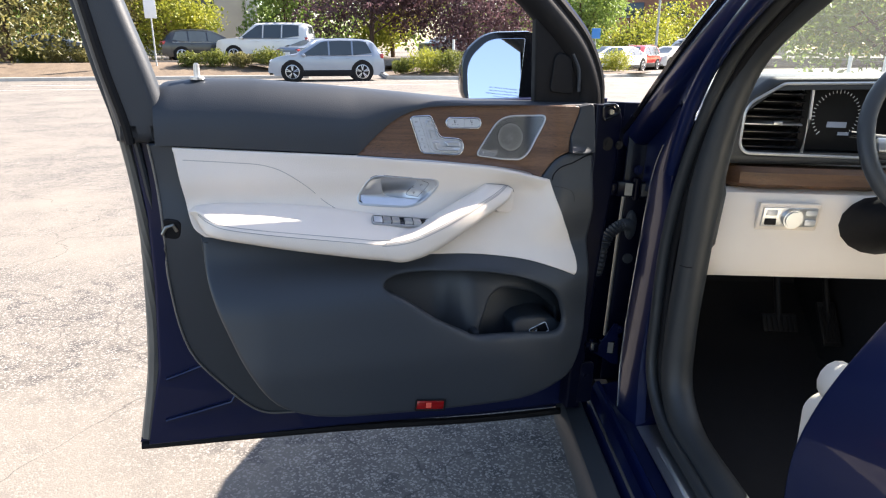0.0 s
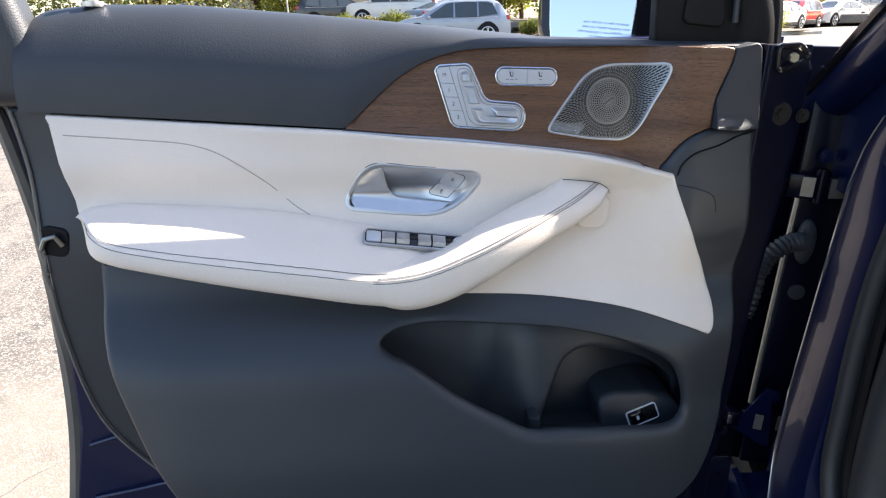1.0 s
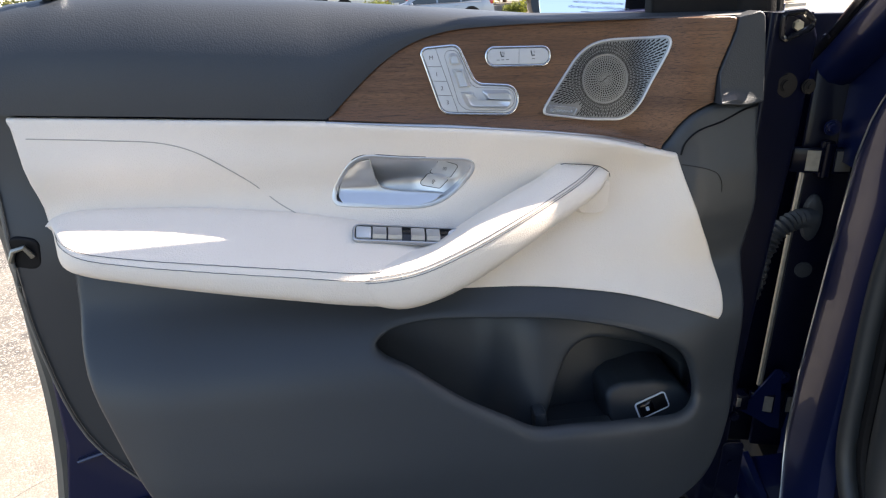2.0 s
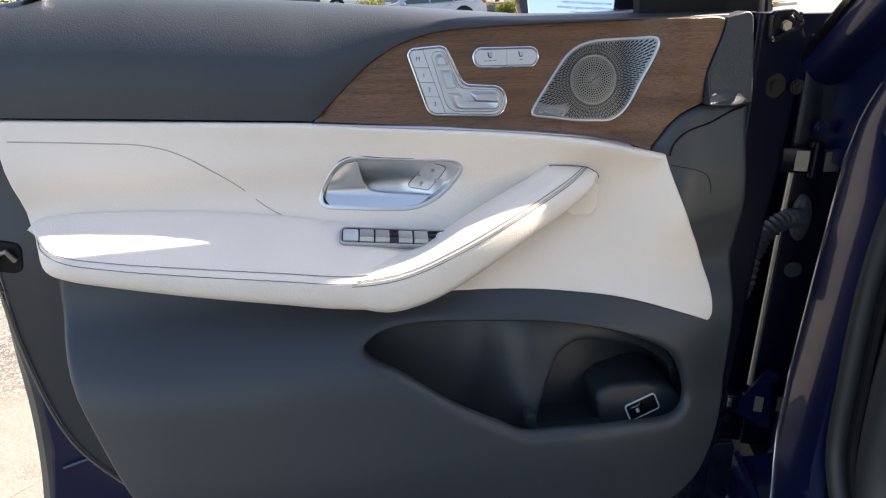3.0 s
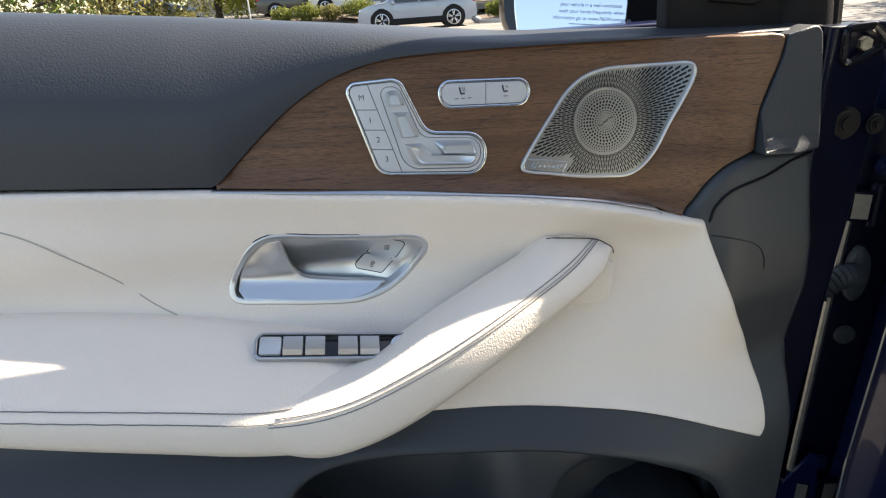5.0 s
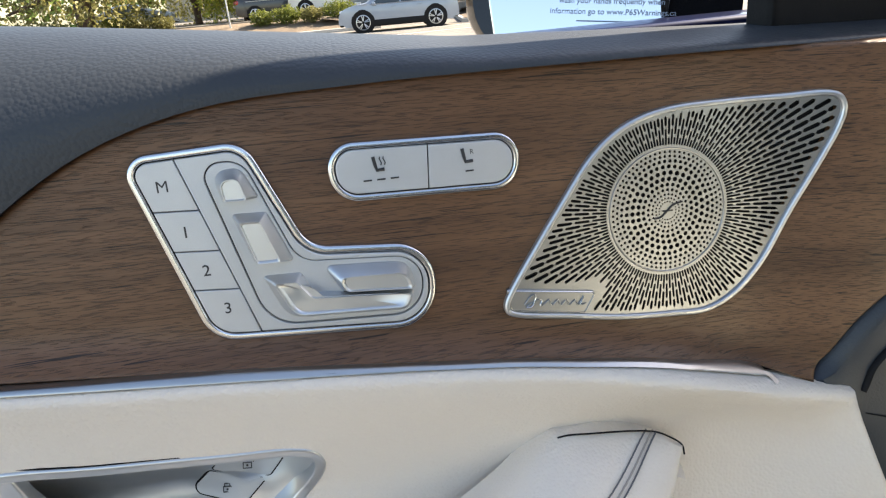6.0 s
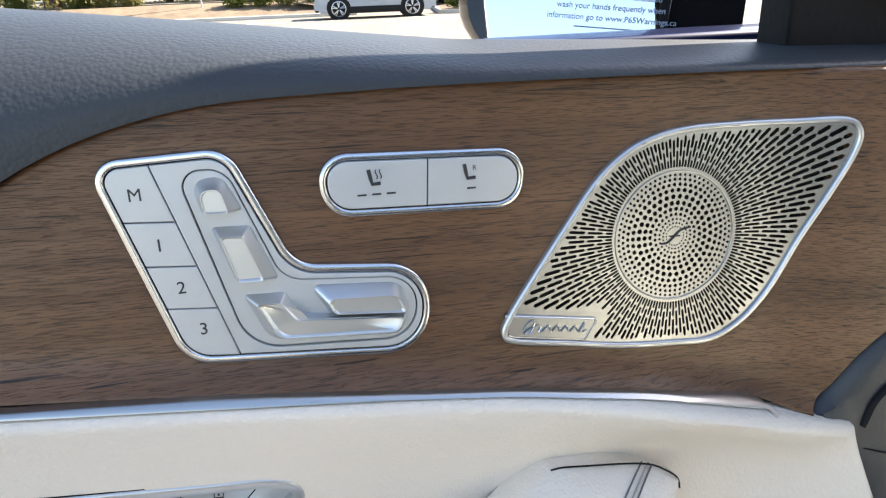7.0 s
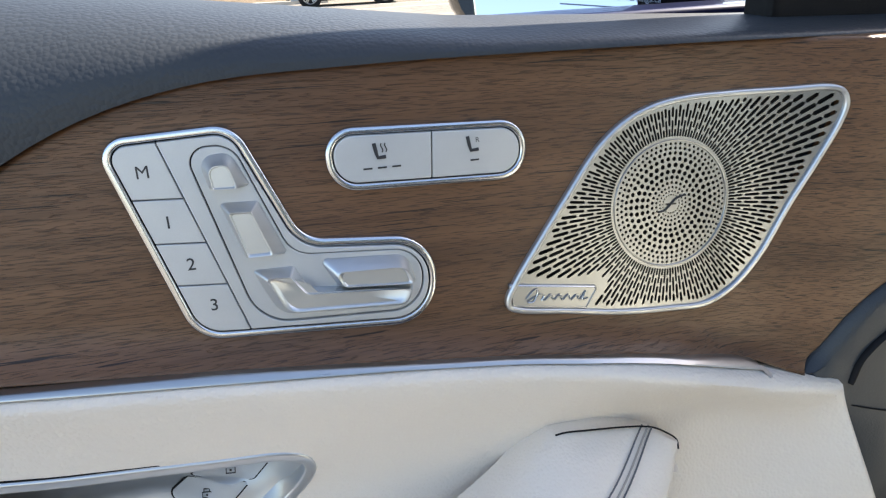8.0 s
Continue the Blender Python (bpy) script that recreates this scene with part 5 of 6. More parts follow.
# steering wheel and column
wheel_m = Matrix.Translation((.525, -.30, 1.205)) @ Matrix.Rotation(radians(-24), 4, "X")
steer = part("steering_wheel", tube([wheel_m @ Vector((.185 * math.cos(a), 0, .185 * math.sin(a))) for a in np.linspace(0, 2 * math.pi, 48, endpoint=False)], .0165, 12, closed=True, up=(0, 1, 0)), M["dark"], car, "dark leather steering wheel")
part("wheel_hub", merge(disc(.075, .05, wheel_m @ Matrix.Translation((0, .02, 0)) @ pose(0, 0, 0, 90), 24, .012), block((.33, .02, .05), (0, 0, 0), .008, wheel_m @ Matrix.Translation((0, .015, -.01)))), M["dark"], steer)
part("wheel_spoke", block((.06, .012, .03), (0, 0, 0), .004, wheel_m @ Matrix.Translation((-.135, -.002, -.01))), M["silver"], steer)
part("column_shroud", loft([[(.570 + r * math.cos(a), y, 1.005 + z + r * .75 * math.sin(a)) for a in np.linspace(0, 2 * math.pi, 16, endpoint=False)] for y, r, z in ((-.22, .055, .03), (-.16, .085, .0), (-.05, .11, -.05), (.05, .11, -.06))]), M["black"], car, "black steering column shroud")
part("stalk", tube([wheel_m @ Vector((-.02, .06, .02)), wheel_m @ Vector((-.12, .07, .03)), wheel_m @ Vector((-.17, .07, .035))], .007, 8), M["gloss"], car)

# footwell, seat, and the shell that closes the car
part("footwell", loft([[(x, y, z) for y, z in ((-1.4, .40), (-.2, .39), (.30, .42), (.52, .60), (.56, .95), (.62, .95), (.62, .34), (-1.4, .34))] for x in (.11, .80)]), M["carpet"], car, "black carpeted footwell")
part("tunnel", block((.30, 1.9, .45), (.90, -.35, .56), .05), M["carpet"], car)
part("footrest", block((.10, .22, .02), (.20, .34, .50), .01, Matrix.Rotation(radians(50), 4, "X")), M["carpet"], car)
for name, x, w, h in (("brake_pedal", .545, .11, .06), ("throttle_pedal", .70, .06, .14)):
    p = part(name, block((w, .014, h), (x, .215, .575), .006, Matrix.Rotation(radians(-35), 4, "X")), M["black"], car, "ribbed black rubber pedal")
    for k in range(6):
        part("pedal_rib", block((.006, .006, h * .8), (x - w * .36 + k * w * .145, .206, .577), .001, Matrix.Rotation(radians(-35), 4, "X")), M["black"], p)
    part("pedal_arm", tube([(x, .225, .59), (x, .30, .75), (x, .40, .90)], .010, 8), M["black"], p)
seat = part("driver_seat", loft([[(x, y, z) for x, z in rounded([(.215 - g, .56, .03), (.205 - g, .74 + c, .04), (.28, .785 + c, .03), (.62, .785 + c, .03), (.70 + g, .74 + c, .04), (.69 + g, .56, .03)], 5)] for y, g, c in ((-.555, -.03, -.06), (-.570, .0, -.01), (-.62, .01, .02), (-.80, .01, .03), (-1.05, .0, .0))]), M["beige"], car, "beige leather driver's seat")
seat.matrix_basis = Matrix.Translation((-.008, .068, -.01))
part("seat_bolster", loft([[(.235 + .045 * r * math.cos(a), y, .79 + .055 * r * math.sin(a)) for a in np.linspace(0, 2 * math.pi, 14, endpoint=False)] for y, r in ((-.575, .2), (-.60, .75), (-.68, 1.0), (-1.0, 1.05))]), M["beige"], seat, "raised side bolster")
part("seat_base", block((.46, .5, .14), (.45, -.85, .49), .03), M["plastic"], seat)
part("backrest", loft([[(x, -1.03 - z * .35 + y, .75 + z) for x, y in rounded([(.20, -.12, .03), (.20, .02, .03), (.70, .02, .03), (.70, -.12, .03)], 4)] for z in (-.1, .1, .4, .62)]), M["beige"], seat)
rd = np.vstack([curve_through([(-.908, 1.10), (-.898, 1.077), (-.859, .985), (-.826, .898), (-.802, .807), (-.798, .731), (-.808, .60), (-.823, .46)], 4), [(-1.9, .46), (-1.9, 1.10)]])
rear = plate(np.array([(y, z) for y, z in rd]), surf=lambda x, z: -.004 + .05 * ((np.asarray(z) - .82) / .36) ** 2, depth=0.05, bevel=0.006, step=0.06)
bmesh.ops.transform(rear, matrix=Matrix(((0, 1, 0, 0), (1, 0, 0, 0), (0, 0, 1, 0), (0, 0, 0, 1))), verts=rear.verts)
bmesh.ops.recalc_face_normals(rear, faces=rear.faces)
part("rear_door", rear, M["blue"], car, "glossy dark blue rear door, shut")
part("centre_pillar", loft([[(x, y + s, z) for x, y in ((.03, -.98), (.03, -1.08), (.12, -1.10), (.12, -.97))] for z, s in ((.42, .10), (.8, .08), (1.1, .0), (1.40, -.07), (1.68, -.12))]), M["gloss"], car, "black centre pillar")
part("rear_glass_line", block((.02, .8, .42), (.08, -1.55, 1.34), .004, Matrix.Rotation(radians(10), 4, "Y")), M["gloss"], car, "dark rear side window")
part("roof", loft([[(x, y, z) for x, z in ((.10 + s, 1.665 - d), (.14 + s, 1.72 - d), (.5, 1.765 - d), (1.2, 1.765 - d), (1.56 - s, 1.72 - d), (1.60 - s, 1.665 - d), (1.2, 1.70 - d), (.5, 1.70 - d))] for y, s, d in ((-.72, .02, .015), (-1.0, .0, .0), (-1.9, .0, .0), (-2.7, .05, .06))]), M["blue"], car, "dark blue roof")
part("far_side", block((.06, 3.4, .72), (1.76, -1.0, .78), .02), M["dark"], car, "far doors, seen as dark trim")
part("far_pillar", tube(run([(1.70, .17, 1.16), (1.67, -.22, 1.40), (1.60, -.80, 1.68)]), .045, 8), M["plastic"], car)
part("tail_wall", block((1.6, .06, 1.3), (.86, -2.75, 1.05), .02), M["dark"], car)
part("bonnet", loft([[(x, y, z) for x, z in ((.0, 1.09 - d), (.15, 1.13 - d), (.86, 1.17 - d), (1.57, 1.13 - d), (1.72, 1.09 - d), (1.72, .9), (.0, .9))] for y, d in ((.42, .0), (.8, .01), (1.2, .05), (1.45, .14))]), M["blue"], car, "dark blue bonnet")
ws = bmesh.new()
q = [ws.verts.new(v) for v in ((.08, .42, 1.115), (1.66, .42, 1.115), (1.58, -.74, 1.69), (.15, -.74, 1.69))]
ws.faces.new(q)
part("windscreen", ws, M["tint"], car, "greenish windscreen glass")
tyre = part("front_wheel", disc(.375, .25, Matrix.Translation((.045, .80, .375)) @ pose(0, 0, 0, 0, 90), 40, .04), M["black"], car, "front wheel with a black tyre")
part("rim", disc(.26, .26, Matrix.Translation((.04, .80, .375)) @ pose(0, 0, 0, 0, 90), 32, .01), M["silver"], tyre)
part("rear_wheel", disc(.375, .25, Matrix.Translation((.045, -2.15, .375)) @ pose(0, 0, 0, 0, 90), 40, .04), M["black"], car)
for x in (1.66,):
    part("far_wheel", disc(.375, .25, Matrix.Translation((x, .80, .375)) @ pose(0, 0, 0, 0, 90), 32, .04), M["black"], car)
    part("far_wheel", disc(.375, .25, Matrix.Translation((x, -2.15, .375)) @ pose(0, 0, 0, 0, 90), 32, .04), M["black"], car)
part("floor_pan", block((1.7, 3.6, .08), (.87, -.8, .33), .02), M["black"], car)
# ---------------------------------------------------------------- the car park beyond
M["mulch"] = material("bark_mulch", (0.20, 0.15, 0.10), 0.95, spots=0.6, spot_scale=2, fine=0.8, fine_scale=25, bump=1.0, bump_scale=30, tint=(0.09, 0.065, 0.045))
M["kerb"] = material("kerb_concrete", (0.50, 0.48, 0.44), 0.85, spots=0.5, spot_scale=3, fine=0.4, fine_scale=60, bump=0.5, bump_scale=60)
M["bark"] = material("tree_bark", (0.12, 0.075, 0.05), 0.95, spots=0.6, spot_scale=5, fine=0.6, fine_scale=20, bump=1.0, bump_scale=14, stretch=(1, 1, 0.25))
M["stucco"] = material("beige_stucco", (0.42, 0.38, 0.30), 0.9, spots=0.3, spot_scale=0.6, fine=0.2, fine_scale=30, bump=0.4, bump_scale=40)
M["brick"] = material("red_render", (0.36, 0.16, 0.10), 0.85, spots=0.4, spot_scale=0.8, fine=0.3, fine_scale=12)
M["rim"] = material("alloy_rim", (0.55, 0.56, 0.58), 0.3, metal=0.9, spots=0.2, spot_scale=20)
M["tail"] = material("red_lamp_glass", (0.35, 0.02, 0.02), 0.15, coat=0.6)
M["lamp"] = material("clear_lamp_glass", (0.75, 0.77, 0.8), 0.1, metal=0.3, coat=0.5)
M["carglass"] = material("dark_car_glass", (0.05, 0.065, 0.075), 0.06, spots=0.3, spot_scale=2)
M["signmetal"] = material("white_sign_enamel", (0.75, 0.75, 0.73), 0.4, spots=0.15, spot_scale=9)
M["steelpost"] = material("galvanised_post", (0.45, 0.46, 0.46), 0.5, metal=0.7, spots=0.3, spot_scale=12)
M["bluesign"] = material("blue_sign_enamel", (0.05, 0.22, 0.55), 0.4, spots=0.1, spot_scale=9)
M["line"] = material("worn_white_paint", (0.70, 0.68, 0.64), 0.8, spots=0.7, spot_scale=6, fine=0.5, fine_scale=60, tint=(0.34, 0.31, 0.27))
PAINT = {}
for nm, c, mt in (("silver", (0.25, 0.29, 0.35), .3), ("white", (0.62, 0.62, 0.60), 0), ("black", (0.02, 0.022, 0.025), .2), ("red", (0.42, 0.03, 0.025), .1), ("grey", (0.20, 0.24, 0.30), .4)):
    PAINT[nm] = material(nm + "_car_paint", c, 0.3, metal=mt, coat=0.8, spots=0.15, spot_scale=2)
LEAF = {}


def leafy(name, c, t):
    """Thin leaves: half the light is scattered back, half shines through."""
    m = material(name, tuple(q * 1.5 for q in c), 0.5, spots=0.5, spot_scale=0.7, rand=0.7, tint=tuple(q * 1.3 for q in t))
    n, l = m.node_tree.nodes, m.node_tree.links
    tr, mix = n.new("ShaderNodeBsdfTranslucent"), n.new("ShaderNodeMixShader")
    mix.inputs[0].default_value = 0.45
    l.new(n["Principled BSDF"].inputs["Base Color"].links[0].from_socket, tr.inputs[0])
    l.new(n["Principled BSDF"].outputs[0], mix.inputs[1]), l.new(tr.outputs[0], mix.inputs[2])
    l.new(mix.outputs[0], n["Material Output"].inputs[0])
    return m


for nm, c, t in (("green", (0.19, 0.25, 0.06), (0.08, 0.13, 0.025)), ("yellow", (0.30, 0.29, 0.04), (0.13, 0.16, 0.02)), ("purple", (0.125, 0.070, 0.078), (0.040, 0.022, 0.028)), ("olive", (0.20, 0.18, 0.06), (0.08, 0.08, 0.025)), ("hedge", (0.16, 0.17, 0.03), (0.05, 0.07, 0.015))):
    LEAF[nm] = leafy(nm + "_leaves", c, t)


def leaves(name, centres, spread, count, size, mat, parent, seed, label=""):
    """A crown of many small folded leaf sprays round some centres."""
    rng = np.random.default_rng(seed)
    c = np.asarray(centres, float)
    w = np.array([s ** 2 for s in spread])
    pick = rng.choice(len(c), count, p=w / w.sum())
    d = rng.normal(size=(count, 3))
    d /= np.linalg.norm(d, axis=1, keepdims=True)
    r = np.asarray(spread)[pick][:, None] * rng.uniform(0.45, 1.08, (count, 1)) * (1 + 0.18 * np.sin(d[:, :1] * 7 + pick[:, None]))
    p = c[pick] + d * r * np.array([1, 1, .85])
    u = rng.normal(size=(count, 3))
    u /= np.linalg.norm(u, axis=1, keepdims=True)
    v = np.cross(u, rng.normal(size=(count, 3)))
    v /= np.linalg.norm(v, axis=1, keepdims=True)
    s = size * rng.uniform(.5, 1.3, (count, 1))
    fold = np.cross(u, v) * s * .3
    q = np.stack([p - u * s, p + v * s * .55 + fold, p + u * s, p - v * s * .55 + fold], 1).reshape(-1, 3)
    f = [(i, i + 1, i + 2, i + 3) for i in range(0, count * 4, 4)]
    me = bpy.data.meshes.new(name)
    me.from_pydata(q.tolist(), [], f)
    me.materials.append(mat)
    ob = new(name, me)
    ob.parent = parent
    return tagged(ob, label)


def tree(at, height, crown, mat, count, size, seed, label, low=0.35, trunk=0.18):
    rng = random.Random(seed)
    t = thing("tree", label, "tree", Matrix.Translation(at), group="trees of the car park")
    top = [(0, 0, -.3), (rng.uniform(-.1, .1), 0, height * low * .6), (rng.uniform(-.3, .3), rng.uniform(-.2, .2), height * .62), (rng.uniform(-.4, .4), 0, height * .9)]
    line = curve_through(top, 5)
    part("trunk", tube(line, trunk, 9, taper=np.linspace(1.25, .2, len(line))), M["bark"], t)
    cs, sp = [], []
    for k in range(9):
        a, h = k * 2.4 + rng.uniform(-.4, .4), height * rng.uniform(low + .12, .92)
        rr = crown * rng.uniform(.35, .75)
        end = Vector((rr * math.cos(a), rr * math.sin(a), h))
        base = Vector(top[1]).lerp(Vector(top[2]), rng.uniform(.1, .9))
        part("limb", tube([base, base.lerp(end, .5) + Vector((0, 0, .15)), end], trunk * .38, 6, taper=[1, .7, .25]), M["bark"], t)
        cs.append(end), sp.append(crown * rng.uniform(.34, .58))
    leaves("crown", cs, sp, count, size, mat, t, seed)
    return t


def bush(at, w, d, h, mat, seed, label="clipped yellow-green shrub in the planting bed", count=1700):
    t = thing("bush", label, "shrub", Matrix.Translation(at), group="shrubs of the planting bed")
    rng = np.random.default_rng(seed)
    n = max(3, int(w / .3))
    cs = [((i / (n - 1) - .5) * (w - h * .8) + rng.normal() * .04, rng.normal() * d * .12, h * .5) for i in range(n)]
    part("branch", tube([(0, 0, -.2), (.02, 0, h * .3), (.0, .02, h * .6)], .03, 6), M["bark"], t)
    leaves("foliage", cs, [h * .52] * n, int(count * 1.4), .05, mat, t, seed)
    return t


PROFILE = {
    "suv": [(-1.0, .36), (-.985, .50), (-.95, .64), (-.86, .83), (-.77, .945), (-.60, .985), (-.25, 1.0), (.0, .985), (.12, .955), (.30, .83), (.52, .655), (.62, .625), (.82, .575), (.93, .51), (.985, .40), (1.0, .30)],
    "boxy": [(-1.0, .36), (-.99, .55), (-.97, .70), (-.94, .93), (-.88, .985), (-.40, 1.0), (.05, .99), (.16, .965), (.30, .83), (.44, .645), (.56, .62), (.85, .585), (.95, .54), (.99, .42), (1.0, .30)],
    "sedan": [(-1.0, .38), (-.985, .58), (-.93, .68), (-.72, .73), (-.45, .93), (-.25, .99), (-.05, 1.0), (.12, .96), (.32, .82), (.52, .695), (.64, .665), (.85, .595), (.95, .52), (.99, .42), (1.0, .32)],
}


def vehicle(name, at, heading, paint, length=4.6, width=1.85, height=1.68, kind_of="suv", label="", wheel_r=.35):
    """A parked car: one painted shell with hood, roof and tail, panes, wheels, lamps, cladding. x runs to its nose."""
    t = thing(name, label, "car", Matrix.Translation(at) @ Matrix.Rotation(radians(heading), 4, "Z"), group="parked cars")
    L, W, H = length / 2, width / 2, height
    px_, pz = np.array(PROFILE[kind_of]).T
    line = curve_through(PROFILE[kind_of], 3)
    belt = H * (.60 if kind_of != "sedan" else .645)

    def half(x, z):
        """Half the width at x along the car and height z."""
        ends = 1 - .16 * max(0.0, abs(x) - .80) / .20 * abs(x)
        return W * ends * (1.0 - .045 * max(0, (.45 * H - z)) / (.45 * H) - (.30 * (z - belt) / (H - belt) if z > belt else .03 * max(0, z - .45 * H) / (belt - .45 * H)))

    secs = []
    for x, zt in line:
        zt *= H
        low = .24 if abs(x) < .9 else .34
        zs = [low, low + .10, min(.45 * H, zt * .80), min(belt * .92, zt * .93), min(belt, zt * .985), belt + (zt - belt) * .5 if zt > belt else zt * .99, belt + (zt - belt) * .90 if zt > belt else zt * .995]
        side = [(x * L, half(x, z), z) for z in zs]
        side[-1] = (x * L, side[-1][1] * .97, zs[-1])
        side.append((x * L, side[-1][1] * .80, zt))
        secs.append([(a, -b, c) for a, b, c in side] + side[::-1])
    part("body", loft(secs), PAINT[paint], t)

    def side_pane(outline, s, out=.008):
        bm = bmesh.new()
        rows = [[bm.verts.new((x * L, s * (half(x, z * H) + o), z * H)) for x, z in outline] for o in (out, -.02)]
        bm.faces.new(rows[0])
        for a in range(len(outline)):
            b = (a + 1) % len(outline)
            bm.faces.new((rows[0][a], rows[0][b], rows[1][b], rows[1][a]))
        bmesh.ops.recalc_face_normals(bm, faces=bm.faces)
        return bm

    bz = belt / H + .012
    rear = {"suv": (-.77, -.68), "boxy": (-.80, -.79), "sedan": (-.60, -.42)}[kind_of]
    for s in (-1, 1):
        spans = [(.44, .10, -.02, -.02), (-.05, -.05, -.42, -.42), (-.45, -.45, rear[0], rear[1])]
        for x0, x1, x2, x3 in spans:
            cap = [float(np.interp(x, px_, pz)) - .055 for x in (x1, x3)]
            pts = [(x0, bz), (x1, max(bz + .02, cap[0])), ((x1 + x3) / 2, float(np.interp((x1 + x3) / 2, px_, pz)) - .05), (x3, max(bz + .04, cap[1])), (x2, bz + (.05 if x2 < -.5 else 0))]
            part("side_window", side_pane(pts, s), M["carglass"], t)
        part("window_trim", tube([(x * L, s * (half(x, belt) + .012), belt) for x in (.46, .0, -.45, rear[0])], .014, 5), M["rim"], t)
        for u in (-.60, .60):
            part("wheel_arch", disc(wheel_r * 1.20, .08, Matrix.Translation((u * L, s * (W - .032), wheel_r * 1.04)) @ pose(0, 0, 0, 90), 24, .015), M["black"], t)
            tw = part("wheel", disc(wheel_r, .23, Matrix.Translation((u * L, s * (W - .09), wheel_r)) @ pose(0, 0, 0, 90), 26, .03), M["black"], t)
            spokes = [tube([(u * L + .05 * math.cos(a), s * (W + .028), wheel_r + .05 * math.sin(a)), (u * L + wheel_r * .68 * math.cos(a + d), s * (W + .022), wheel_r + wheel_r * .68 * math.sin(a + d))], .020, 5) for a in (k * 2 * math.pi / 5 + .3 for k in range(5)) for d in (-.16, .16)]
            spokes.append(tube([(u * L + wheel_r * .70 * math.cos(a), s * (W + .018), wheel_r + wheel_r * .70 * math.sin(a)) for a in np.linspace(0, 2 * math.pi, 20, endpoint=False)], .022, 5, closed=True, up=(0, 1, 0)))
            part("rim", merge(*spokes), M["rim"], tw)
        part("headlamp", block((.34, .22, .10), (L * .90, s * W * .70, H * .475), .03), M["lamp"], t)
        part("tail_lamp", block((.22, .20, .20 if kind_of != "sedan" else .13), (-L * .935, s * W * .78, H * .585), .04), M["tail"], t)
        part("side_mirror", block((.14, .20, .12), (.40 * L, s * (W + .05), belt * 1.02), .04), PAINT[paint], t)
        part("rocker", block((L * 1.02, .06, .25 if kind_of == "suv" else .17), (0, s * W * .968, .33), .02), M["black"], t)
        for u in (.08, -.36):
            part("door_handle", block((.17, .03, .03), (u * L, s * (half(u, belt * .88) + .008), belt * .88), .01), PAINT[paint], t)
        if kind_of != "sedan":
            part("roof_bar", tube([(x * L, s * half(x, H * .93) * .93, float(np.interp(x, px_, pz)) * H + .02) for x in (.02, -.2, -.45, -.68)], .018, 6), M["black"], t)

    def end_pane(x0, x1):
        """A pane across the car, laid on its slope between two stations."""
        rows = []
        for x in np.linspace(x0, x1, 5):
            z = float(np.interp(x, line[:, 0], line[:, 1])) * H
            w = half(x, max(z * .97, belt)) * .80
            rows.append([(x * L, y * w, z + .012 - .02 * y * y) for y in np.linspace(-1, 1, 7)])
        return loft(rows, cap=False, closed=False)

    part("windscreen", end_pane(.15, .50), M["carglass"], t)
    part("rear_window", end_pane(*{"suv": (-.80, -.94), "boxy": (-.945, -.968), "sedan": (-.47, -.70)}[kind_of]), M["carglass"], t)
    part("front_bumper", block((.16, W * 1.5, .20), (L * .955, 0, .36), .05), M["black"], t)
    part("grille", block((.05, W * 1.0, .16), (L * .985, 0, H * .40), .03), M["black"], t)
    part("rear_bumper", block((.14, W * 1.6, .22), (-L * .965, 0, .42), .05), M["black"], t)
    part("number_plate", block((.02, .48, .13), (-L - .005, 0, H * .48), .004), M["signmetal"], t)
    return t


# raised beds with kerbs, and the upper lot behind them
def bed(name, outline, height, label, mat):
    o = ccw(np.array(outline, float))
    t = thing(name, label, "planting bed", kind="structure")
    bm = bmesh.new()
    rows = []
    for d, z in ((0, -.1), (0, .13), (.02, .15), (.15, .15), (.16, .12)):
        rows.append([bm.verts.new((x, y, z)) for x, y in inset(o, d)])
    for r1, r2 in zip(rows, rows[1:]):
        for i in range(len(r1)):
            j = (i + 1) % len(r1)
            bm.faces.new((r1[i], r1[j], r2[j], r2[i]))
    bmesh.ops.recalc_face_normals(bm, faces=bm.faces)
    part("kerb", bm, M["kerb"], t, "pale concrete kerb")
    bm = bmesh.new()
    rows = []
    for d, z in ((.155, .11), (1.2, .11 + height * .45), (2.6, .11 + height)):
        rows.append([bm.verts.new((x, y, z + .03 * math.sin(x * 3 + y))) for x, y in inset(o, d)])
    for r1, r2 in zip(rows, rows[1:]):
        for i in range(len(r1)):
            j = (i + 1) % len(r1)
            bm.faces.new((r1[i], r1[j], r2[j], r2[i]))
    bm.faces.new(rows[-1])
    bmesh.ops.recalc_face_normals(bm, faces=bm.faces)
    part("soil", bm, mat, t, "brown bark mulch")
    return t


def dense(pts, n=10):
    p = np.array(pts, float)
    return np.vstack([p[i] + (p[(i + 1) % len(p)] - p[i]) * np.linspace(0, 1, n, endpoint=False)[:, None] for i in range(len(p))])


